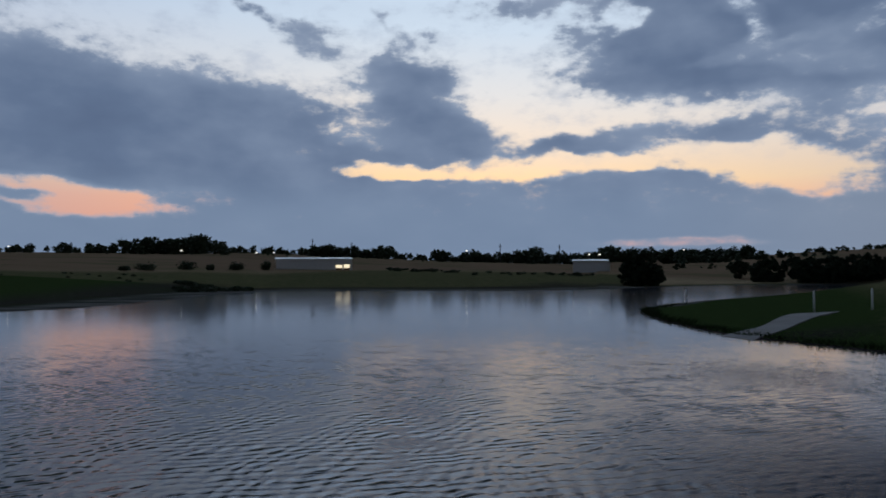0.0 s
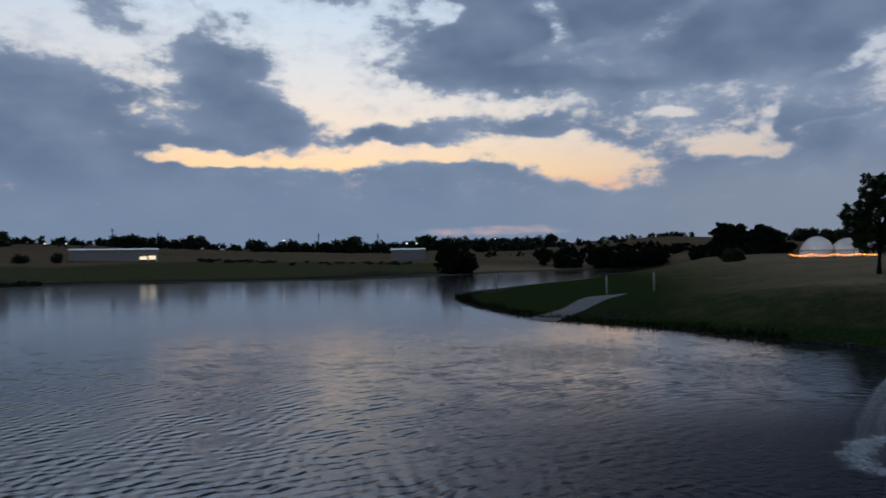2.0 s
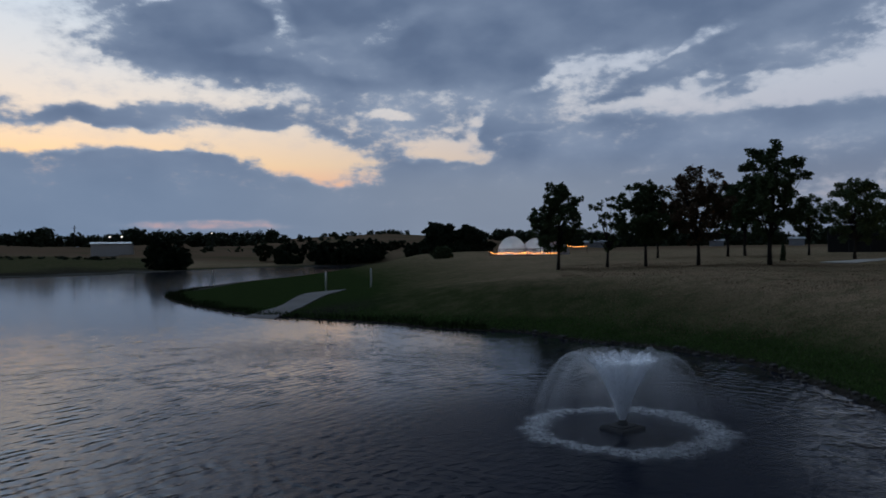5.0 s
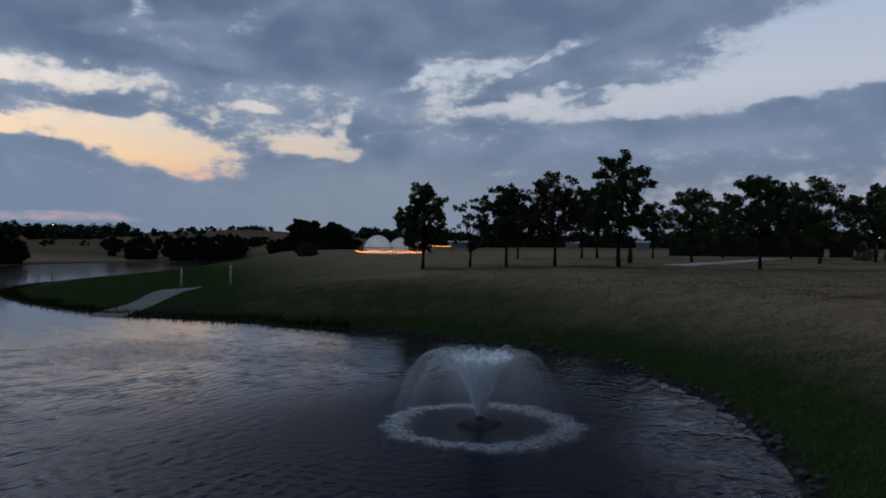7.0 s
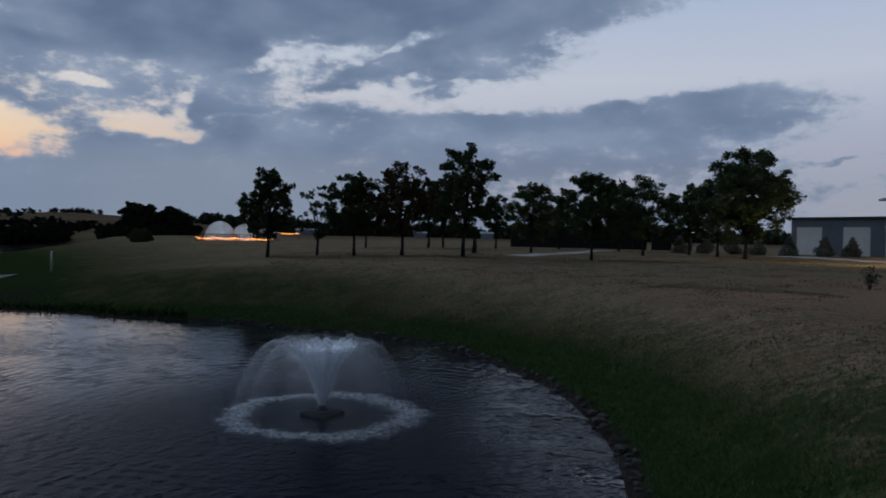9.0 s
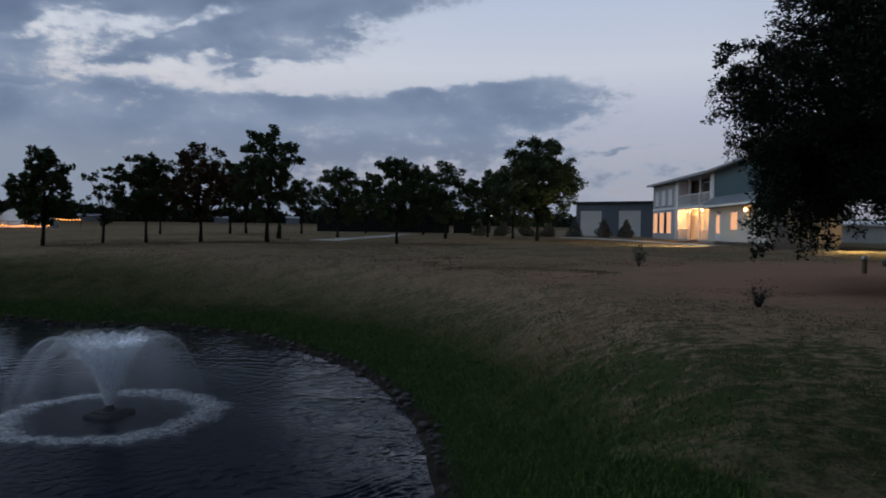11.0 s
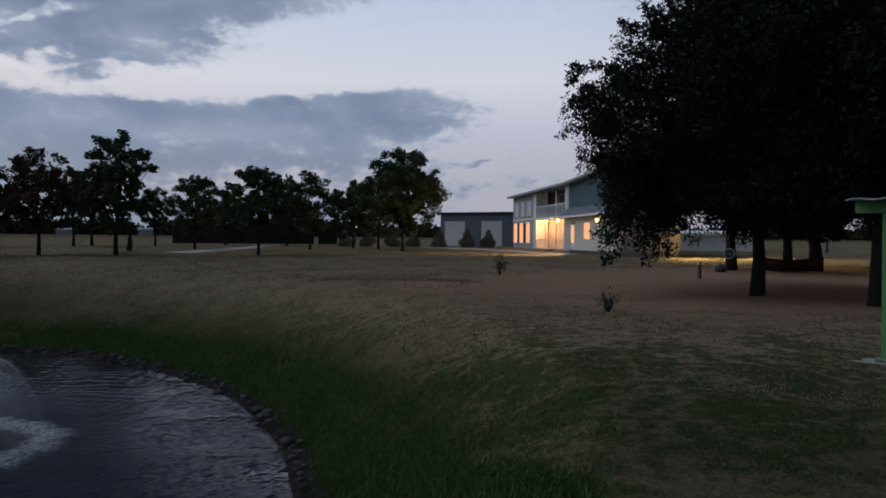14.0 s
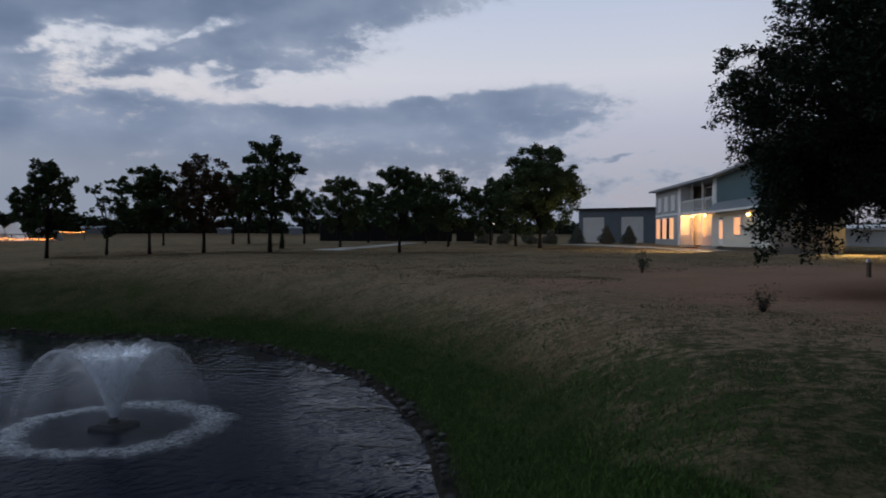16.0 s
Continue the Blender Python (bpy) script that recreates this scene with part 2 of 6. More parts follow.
def leafy(name, color, other, rough=0.6):
    m, n, p = material(name)
    r = n.add("ShaderNodeNewGeometry").outputs["Random Per Island"]
    co = n.add("ShaderNodeTexCoord").outputs["Object"]
    f = n.math("MULTIPLY_ADD", r, 0.6, n.math("MULTIPLY", n.noise(co, 0.8, 3), 0.5))
    n.put(p.inputs["Base Color"], n.mix(f, color, other))
    p.inputs["Roughness"].default_value = rough
    p.inputs["Specular IOR Level"].default_value = 0.04
    return m


def glowing(name, color, strength):
    m, n, p = material(name)
    p.inputs["Base Color"].default_value = (*color, 1)
    p.inputs["Emission Color"].default_value = (*color, 1)
    p.inputs["Emission Strength"].default_value = strength
    return m


def make_ground():
    """Dry lawn with green patches, lush grass along the water, mud at its edge, straw fields far off."""
    m, n, p = material("lawn_and_fields")
    co = n.add("ShaderNodeTexCoord").outputs["Object"]

    def attr(k):
        return n.add("ShaderNodeAttribute", attribute_name=k).outputs["Fac"]

    patch, mid, grain = n.noise(co, 0.16, 5, 0.6), n.noise(co, 1.05, 7, 0.63), n.noise(co, 16, 6, 0.72)
    clod = n.noise(co, 4.4, 5, 0.6)
    straw = n.mix(n.step(grain, 0.3, 0.75), (0.225, 0.152, 0.102), (0.49, 0.338, 0.222))
    green = n.mix(n.step(grain, 0.3, 0.7), (0.055, 0.066, 0.031), (0.125, 0.13, 0.062))
    mixed = n.math("ADD", n.math("MULTIPLY_ADD", patch, 0.7, n.math("MULTIPLY", mid, 1.0)), n.math("MULTIPLY", clod, 1.25))
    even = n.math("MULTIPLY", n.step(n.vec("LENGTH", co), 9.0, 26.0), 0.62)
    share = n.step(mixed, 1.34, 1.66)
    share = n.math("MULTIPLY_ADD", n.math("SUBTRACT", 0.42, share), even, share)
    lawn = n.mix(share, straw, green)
    lushc = n.mix(n.step(grain, 0.25, 0.75), (0.018, 0.03, 0.01), (0.04, 0.06, 0.02))
    c = n.mix(n.math("ADD", attr("lush"), n.math("MULTIPLY_ADD", mid, 0.5, -0.25), clamp=True), lawn, lushc)
    bare = n.mix(n.step(grain, 0.3, 0.8), (0.33, 0.19, 0.13), (0.47, 0.285, 0.195))
    c = n.mix(n.step(n.math("ADD", attr("bare"), n.math("MULTIPLY_ADD", mid, 0.8, -0.4)), 0.22, 0.85), c, bare)
    far = n.mix(n.noise(co, 0.012, 5), (0.13, 0.09, 0.058), (0.195, 0.132, 0.086))
    far = n.mix(n.math("MULTIPLY", n.step(n.noise(co, 0.03, 5, 0.6), 0.5, 0.62), 0.6), far, (0.09, 0.09, 0.045))
    c = n.mix(attr("field"), c, far)
    mud = n.mix(n.step(clod, 0.35, 0.65), (0.018, 0.016, 0.014), (0.05, 0.044, 0.038))
    c = n.mix(n.math("MULTIPLY", attr("mud"), 0.95), c, mud)
    weed = n.mix(n.step(n.noise(n.mapped(co, scale=(0.35, 1, 1)), 0.25, 5, 0.6), 0.4, 0.6), (0.045, 0.043, 0.038), (0.12, 0.115, 0.108))
    c = n.mix(n.math("MULTIPLY", attr("flats"), 0.9), c, weed)
    n.put(p.inputs["Base Color"], c)
    p.inputs["Roughness"].default_value, p.inputs["Specular IOR Level"].default_value = 1.0, 0.0
    b = n.add("ShaderNodeBump")
    b.inputs["Strength"].default_value, b.inputs["Distance"].default_value = 0.9, 0.06
    n.put(b.inputs["Height"], n.math("ADD", grain, n.math("MULTIPLY", clod, 1.5)))
    n.put(p.inputs["Normal"], b.outputs[0])
    return m


FOUNTAIN = Vector((math.sin(radians(50.4)) * 14.27, math.cos(radians(50.4)) * 14.27, 0))


def make_water():
    m, n, p = material("pond_water")
    co = n.add("ShaderNodeTexCoord").outputs["Object"]
    p.inputs["Base Color"].default_value = (0.005, 0.008, 0.018, 1)
    p.inputs["IOR"].default_value = 1.33
    # rings that spread from the fountain, crossed by a light breeze; the water lies calm farther out
    off = n.vec("SUBTRACT", co, tuple(FOUNTAIN))
    far = n.vec("LENGTH", off)
    reach = n.vec("LENGTH", co)
    wob = n.vec("ADD", off, n.vec("SCALE", n.vec("SUBTRACT", n.noise(co, 0.45, 4, 0.55, color=True), (0.5, 0.5, 0.5)), 1.7))
    ring = n.math("SINE", n.math("MULTIPLY", n.vec("LENGTH", wob), 16.5))
    along = n.vec("DOT_PRODUCT", co, (0.28, -0.96, 0))
    second = n.math("SINE", n.math("MULTIPLY_ADD", along, 19.0, n.math("MULTIPLY", n.noise(co, 0.6, 3), 16.0)))
    broken = n.step(n.noise(co, 0.8, 4, 0.65), 0.32, 0.66)
    calm_ = n.math("MULTIPLY", n.math("EXPONENT", n.math("MULTIPLY", reach, -0.105)), 1.25)
    spread = n.math("MULTIPLY", n.math("EXPONENT", n.math("MULTIPLY", far, -0.24)), 0.9)
    rings = n.math("MULTIPLY", n.math("MAXIMUM", calm_, spread), n.step(far, 2.5, 6.5))
    ripple = n.noise(n.mapped(co, rot=(0, 0, radians(12)), scale=(1.0, 2.2, 1)), 1.7, 3, 0.55)
    small = n.noise(n.mapped(co, rot=(0, 0, radians(-15)), scale=(1.0, 1.9, 1)), 5.0, 4, 0.62)

    def round_spot(x, y, size, power=2.0):
        d = n.math("DIVIDE", n.vec("LENGTH", n.vec("SUBTRACT", co, (x, y, 0))), size)
        return n.math("EXPONENT", n.math("MULTIPLY", n.math("POWER", d, power), -1.0))

    # a cat's paw by the bank, and the water stirred up and darkened round the fountain
    ruffled = n.math("MAXIMUM", n.math("MAXIMUM", round_spot(16.8, 6.2, 2.4), round_spot(13.5, 4.7, 2.1)), round_spot(11.0, 3.1, 1.4))
    paws = n.math("MULTIPLY", ruffled, n.step(n.noise(co, 0.9, 4, 0.6), 0.34, 0.6))
    still = n.math("MULTIPLY", n.math("MULTIPLY", n.math("SUBTRACT", 1.0, n.math("MULTIPLY", round_spot(FOUNTAIN.x, FOUNTAIN.y, 4.2, 2.2), 0.92)), n.math("SUBTRACT", 1.0, n.math("MULTIPLY", round_spot(7.4, 10.2, 4.2, 1.9), 0.7))), n.math("SUBTRACT", 1.0, n.math("MULTIPLY", round_spot(8.4, 6.8, 5.8, 1.9), 0.9)))
    churned_dark = n.math("MULTIPLY", n.math("SUBTRACT", 1.0, still), n.math("SUBTRACT", 1.0, ruffled))
    n.put(p.inputs["Roughness"], n.math("MULTIPLY_ADD", churned_dark, 0.2, n.math("MULTIPLY_ADD", n.step(reach, 10.0, 40.0), 0.06, 0.03)))
    # reflectivity cut inside the spots puts the pond's dark patch into the material
    n.put(p.inputs["Specular IOR Level"], n.math("MULTIPLY_ADD", n.math("POWER", n.math("SUBTRACT", 1.0, churned_dark), 2.0), 0.82, 0.06))
    gust = n.step(n.noise(co, 0.07, 3), 0.3, 0.7)
    h = n.math("MULTIPLY", n.math("MULTIPLY_ADD", second, 0.46, n.math("MULTIPLY", ring, 0.64)), n.math("MULTIPLY", rings, n.math("MULTIPLY_ADD", broken, 0.9, 0.1)))
    breeze = n.math("MULTIPLY", n.math("MULTIPLY_ADD", gust, 0.8, 0.4), n.math("MULTIPLY_ADD", calm_, 1.2, 0.02))
    h = n.math("ADD", h, n.math("MULTIPLY", n.math("MULTIPLY_ADD", small, 0.4, n.math("MULTIPLY", ripple, 0.42)), breeze))
    h = n.math("ADD", h, n.math("MULTIPLY", n.math("MULTIPLY", n.noise(co, 5.0, 4, 0.6), churned_dark), 0.8))
    h = n.math("ADD", h, n.math("MULTIPLY", n.math("MULTIPLY", n.noise(n.mapped(co, rot=(0, 0, radians(20)), scale=(1, 1.6, 1)), 2.4, 4, 0.6), paws), 2.0))
    # two gusts that break the sunset's reflection off the spit
    gusts = n.math("MAXIMUM", round_spot(10.6, 23.5, 3.4), round_spot(13.8, 17.8, 3.2))
    h = n.math("ADD", h, n.math("MULTIPLY", n.math("MULTIPLY", n.noise(n.mapped(co, rot=(0, 0, radians(-30)), scale=(1, 1.8, 1)), 2.6, 3, 0.6), gusts), 0.55))
    b = n.add("ShaderNodeBump")
    b.inputs["Strength"].default_value, b.inputs["Distance"].default_value = 1.0, 0.06
    n.put(b.inputs["Height"], h)
    n.put(p.inputs["Normal"], b.outputs[0])
    return m


def white_water(n, p, alpha):
    """Aerated water: scatters light both ways, and lets some through."""
    p.inputs["Base Color"].default_value = (0.96, 0.975, 1.0, 1)
    p.inputs["Roughness"].default_value = 0.6
    through_ = n.add("ShaderNodeBsdfTranslucent")
    through_.inputs[0].default_value = (0.96, 0.975, 1.0, 1)
    both_ = n.add("ShaderNodeMixShader")
    both_.inputs[0].default_value = 0.5
    n.put(both_.inputs[1], p.outputs[0])
    n.put(both_.inputs[2], through_.outputs[0])
    gap = n.add("ShaderNodeMixShader")
    n.put(gap.inputs[0], alpha)
    n.put(gap.inputs[1], n.add("ShaderNodeBsdfTransparent").outputs[0])
    n.put(gap.inputs[2], both_.outputs[0])
    n.put(n.t.nodes["Material Output"].inputs[0], gap.outputs[0])


def make_spray():
    m, n, p = material("fountain_spray")
    white_water(n, p, 0.18)
    return m


def make_mist(name, scale, low, high, most):
    """White water broken into drops: holes where the noise is low."""
    m, n, p = material(name)
    co = n.mapped(n.add("ShaderNodeTexCoord").outputs["Object"], scale=(1, 1, 0.3))
    thin = n.add("ShaderNodeAttribute", attribute_name="body").outputs["Fac"]
    f = n.math("MULTIPLY", n.step(n.noise(co, scale, 6, 0.7), low, high), most)
    white_water(n, p, n.math("MULTIPLY", f, thin, clamp=True))
    return m


GROUND, WATER = make_ground(), make_water()
SPRAY, MIST, FOAM = make_spray(), make_mist("fountain_mist", 13, 0.12, 0.5, 1.0), make_mist("fountain_foam", 9, 0.2, 0.85, 1.0)
BARK = surface("bark", (0.016, 0.013, 0.011), 0.9, vary=0.6, scale=14, bump=0.9)
LEAF = leafy("orchard_leaves", (0.04, 0.062, 0.028), (0.085, 0.115, 0.055))
LEAF_RED = leafy("turning_leaves", (0.055, 0.06, 0.032), (0.13, 0.075, 0.05))
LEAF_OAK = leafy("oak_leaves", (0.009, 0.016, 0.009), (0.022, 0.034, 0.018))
LEAF_FAR = leafy("far_foliage", (0.028, 0.04, 0.024), (0.058, 0.074, 0.042))
LEAF_BUSH = leafy("rounded_bush_leaves", (0.07, 0.1, 0.05), (0.12, 0.15, 0.08))
LEAF_SHRUB = leafy("shrub_leaves", (0.03, 0.05, 0.025), (0.06, 0.08, 0.05))
GRASS_LUSH = leafy("bank_grass_blades", (0.056, 0.106, 0.026), (0.092, 0.162, 0.044), 0.7)
GRASS_DRY = leafy("dry_grass_blades", (0.14, 0.11, 0.068), (0.34, 0.25, 0.165), 0.9)
WHITE = surface("white_paint", (0.78, 0.77, 0.74), 0.5, vary=0.3, scale=5, dirt=(0.72, 0.7, 0.66))
SIDING = surface("weathered_grey_siding", (0.42, 0.40, 0.385), 0.6, vary=0.35, scale=3, dirt=(0.75, 0.73, 0.7))
CREAM = surface("cream_siding", (0.66, 0.62, 0.52), 0.6, vary=0.3, scale=3, dirt=(0.75, 0.73, 0.7))
TEAL = surface("teal_siding", (0.055, 0.115, 0.128), 0.55, vary=0.35, scale=3)
GREY_STEEL = surface("grey_steel_sheet", (0.19, 0.22, 0.25), 0.45, 0.3, vary=0.3, scale=4)
PALE_STEEL = surface("pale_steel_sheet", (0.36, 0.38, 0.4), 0.45, 0.3, vary=0.35, scale=3)
ROOF = surface("steel_roof", (0.3, 0.32, 0.33), 0.4, 0.5, vary=0.35, scale=4)
DARK_TRIM = surface("dark_trim", (0.03, 0.032, 0.036), 0.5, vary=0.3)
BLACK_MESH = surface("black_screen_cloth", (0.004, 0.004, 0.0045), 0.9, vary=0.3, scale=5, bump=0.5)
CONCRETE = surface("concrete", (0.47, 0.44, 0.39), 0.85, vary=0.6, scale=2.2, bump=0.4)
GREEN_STEEL = surface("green_painted_steel", (0.10, 0.30, 0.09), 0.45, vary=0.4, scale=8, dirt=(0.6, 0.6, 0.5))
FABRIC = surface("white_tent_fabric", (0.74, 0.75, 0.77), 0.75, vary=0.3, scale=1.5)
m_, n_, p_ = FABRIC, Nodes(FABRIC.node_tree), FABRIC.node_tree.nodes["Principled BSDF"]
glow_through = n_.add("ShaderNodeBsdfTranslucent")
glow_through.inputs[0].default_value = (0.75, 0.77, 0.8, 1)
half_ = n_.add("ShaderNodeMixShader")
half_.inputs[0].default_value = 0.55
n_.put(half_.inputs[1], p_.outputs[0])
n_.put(half_.inputs[2], glow_through.outputs[0])
n_.put(FABRIC.node_tree.nodes["Material Output"].inputs[0], half_.outputs[0])
RED = surface("red_hull", (0.09, 0.012, 0.011), 0.5, vary=0.4, scale=6)
PLASTIC = surface("black_plastic", (0.008, 0.008, 0.01), 0.9, vary=0.3)
STONE = surface("shore_stone", (0.06, 0.054, 0.048), 0.85, vary=0.5, scale=9, bump=0.6)
WOOD = surface("weathered_wood", (0.14, 0.10, 0.065), 0.8, vary=0.5, scale=9, bump=0.5)
GALV = surface("galvanised_steel", (0.42, 0.43, 0.44), 0.4, 0.7, vary=0.3)
BULB = glowing("warm_bulb", (1.0, 0.50, 0.16), 14.0)
STRING_BULB = glowing("orange_string_bulb", (1.0, 0.33, 0.07), 5.0)
RAMP = surface("wet_ramp_concrete", (0.12, 0.11, 0.10), 0.85, vary=0.6, scale=2.2, bump=0.4)
FAR_BULB = glowing("cold_far_lamp", (1.0, 0.93, 0.8), 1.3)
LIT_ROOM = glowing("lit_curtain", (1.0, 0.47, 0.23), 0.6)
LIT_BARN = glowing("lit_barn_opening", (1.0, 0.86, 0.6), 0.9)


def make_glass():
    m, n, p = material("window_glass")
    p.inputs["Base Color"].default_value = (0.02, 0.022, 0.025, 1)
    p.inputs["Roughness"].default_value = 0.04
    return m


GLASS = make_glass()


# ---- shape helpers ----
def link(name, me, mat, parent=None, label=""):
    me.materials.append(mat)
    ob = new(name, me)
    if parent is not None:
        ob.parent = parent
    return tagged(ob, label)


def part(name, bm, mat, parent=None, label="", smooth=False):
    """One mesh object from a bmesh, as a thing or as a part under parent."""
    me = bpy.data.meshes.new(name)
    bmesh.ops.recalc_face_normals(bm, faces=bm.faces)
    for f in bm.faces:
        f.smooth = smooth
    bm.to_mesh(me)
    bm.free()
    return link(name, me, mat, parent, label)


def arrays(name, verts, faces, mat, parent=None, label="", smooth=False, attributes=None):
    """One mesh object from numpy arrays; all faces have the same number of corners."""
    me = bpy.data.meshes.new(name)
    k = faces.shape[1]
    me.vertices.add(len(verts))
    me.vertices.foreach_set("co", np.asarray(verts, np.float32).ravel())
    me.loops.add(faces.size)
    me.loops.foreach_set("vertex_index", faces.astype(np.int32).ravel())
    me.polygons.add(len(faces))
    me.polygons.foreach_set("loop_start", np.arange(len(faces), dtype=np.int32) * k)
    me.polygons.foreach_set("use_smooth", np.full(len(faces), smooth))
    for key, values in (attributes or {}).items():
        me.attributes.new(key, "FLOAT", "POINT").data.foreach_set("value", np.asarray(values, np.float32))
    me.update(calc_edges=True)
    return link(name, me, mat, parent, label)


def box(bm, x0, x1, y0, y1, z0, z1, bevel=0.0):
    made = bmesh.ops.create_cube(bm, size=1)["verts"]
    for v in made:
        v.co = Vector((x0 + (v.co.x + 0.5) * (x1 - x0), y0 + (v.co.y + 0.5) * (y1 - y0), z0 + (v.co.z + 0.5) * (z1 - z0)))
    if bevel:
        bmesh.ops.bevel(bm, geom=list({e for v in made for e in v.link_edges}), offset=bevel, segments=1, affect="EDGES")
    return bm


def boxed(*a, bevel=0.0):
    return box(bmesh.new(), *a, bevel=bevel)


def tube(bm, points, radii, sides=8):
    """A tapered, bent tube through the points."""
    rings = []
    for i, p in enumerate(points):
        a, b = points[max(i - 1, 0)], points[min(i + 1, len(points) - 1)]
        d = (Vector(b) - Vector(a)).normalized()
        u = d.orthogonal().normalized()
        v = d.cross(u)
        rings.append([bm.verts.new(Vector(p) + radii[i] * (u * math.cos(2 * math.pi * k / sides) + v * math.sin(2 * math.pi * k / sides))) for k in range(sides)])
    for r0, r1 in zip(rings, rings[1:]):
        for k in range(sides):
            bm.faces.new((r0[k], r0[(k + 1) % sides], r1[(k + 1) % sides], r1[k]))
    bm.faces.new(rings[0][::-1])
    bm.faces.new(rings[-1])
    return bm


def lathe(bm, profile, sides=32):
    rings = [[bm.verts.new((r * math.cos(2 * math.pi * k / sides), r * math.sin(2 * math.pi * k / sides), z)) for k in range(sides)] for r, z in profile]
    for r0, r1 in zip(rings, rings[1:]):
        for k in range(sides):
            bm.faces.new((r0[k], r0[(k + 1) % sides], r1[(k + 1) % sides], r1[k]))
    bm.faces.new(rings[0][::-1])
    bm.faces.new(rings[-1])
    return bm


def empty(name, m, label, category, group=""):
    ob = new(name)
    ob.matrix_world = m
    return tagged(ob, label, category, group)


# ---- lie of the land ----
# the pond's edge, heading in degrees and metres from the turning point
SHORE = [(-100, 26), (-88, 58), (-60, 72), (-45, 76), (-32, 77), (-25, 85), (-20, 107), (-14, 136), (0, 133), (9, 134), (14, 150),
         (20, 182), (26, 198), (31, 196), (32.5, 176), (30, 142), (25, 112), (20, 89), (17, 74), (15.4, 65), (16.3, 55), (18.1, 48.4),
         (21.4, 42), (24.4, 39), (31.8, 35), (36.2, 32), (43, 30.4), (47.5, 27.6), (52, 26.6), (58.4, 24), (63, 21), (68.9, 17),
         (73, 12.9), (74.6, 10.2), (75, 8.4), (68, 6.4), (45, 4.6), (0, 4.2), (-45, 5.2), (-80, 10)]


def polar(heading, metres, z=0.0):
    a = radians(heading)
    return Vector((metres * math.sin(a), metres * math.cos(a), z))


def smooth_loop(points, steps=8):
    """A closed Catmull-Rom curve."""
    p = np.array(points)
    t = np.arange(steps)[None, :, None] / steps
    a, b, c, d = (np.roll(p, k, 0)[:, None] for k in (1, 0, -1, -2))
    return (0.5 * (2 * b + (c - a) * t + (2 * a - 5 * b + 4 * c - d) * t**2 + (3 * b - a - 3 * c + d) * t**3)).reshape(-1, 2)


EDGE = smooth_loop([polar(a, r)[:2] for a, r in SHORE])


def shore_distance(xy):
    """Metres to the pond's edge, negative in the water."""
    out = np.empty(len(xy))
    a, b = EDGE, np.roll(EDGE, -1, 0)
    ab = b - a
    for i in range(0, len(xy), 4000):
        q = xy[i:i + 4000, None]
        t = np.clip(((q - a) * ab).sum(-1) / (ab**2).sum(-1), 0, 1)
        near = np.sqrt((((a + t[..., None] * ab) - q) ** 2).sum(-1)).min(1)
        cross = (a[:, 1] > q[..., 1]) != (b[:, 1] > q[..., 1])
        with np.errstate(divide="ignore", invalid="ignore"):
            at = a[:, 0] + (q[..., 1] - a[:, 1]) * ab[:, 0] / ab[:, 1]
        inside = (cross & (q[..., 0] < at)).sum(1) % 2 == 1
        out[i:i + 4000] = np.where(inside, -near, near)
    return out


def sstep(v, a, b):
    t = np.clip((v - a) / (b - a), 0, 1)
    return t * t * (3 - 2 * t)


def ripples(xy, size, seed):
    """Smooth uneven noise between about -1 and 1, in three octaves."""
    rng = np.random.RandomState(seed)
    table = rng.rand(256, 256) * 2 - 1
    out, turn, gain = 0, rng.rand() * 6, 1.0
    for k in range(3):
        c, s = np.cos(turn), np.sin(turn)
        q = np.stack([xy[:, 0] * c - xy[:, 1] * s, xy[:, 0] * s + xy[:, 1] * c], 1) / (size * 0.5) * 2**k + 57.3
        i = np.floor(q).astype(int)
        f = q - i
        f = f * f * (3 - 2 * f)
        x0, y0, x1, y1 = i[:, 0] % 256, i[:, 1] % 256, (i[:, 0] + 1) % 256, (i[:, 1] + 1) % 256
        low = table[x0, y0] * (1 - f[:, 0]) + table[x1, y0] * f[:, 0]
        high = table[x0, y1] * (1 - f[:, 0]) + table[x1, y1] * f[:, 0]
        out = out + gain * (low * (1 - f[:, 1]) + high * f[:, 1])
        turn, gain = turn + 1.1, gain * 0.5
    return out


FAR_AZ = [-180, -100, -40, -15, -6, 0, 10, 17, 22, 32, 41, 50, 120, 180]
FAR_EL = [1.0, 1.3, 1.6, 1.62, 1.3, 1.0, 0.75, 0.95, 1.1, 1.62, 1.2, 0.45, 0.35, 1.0]


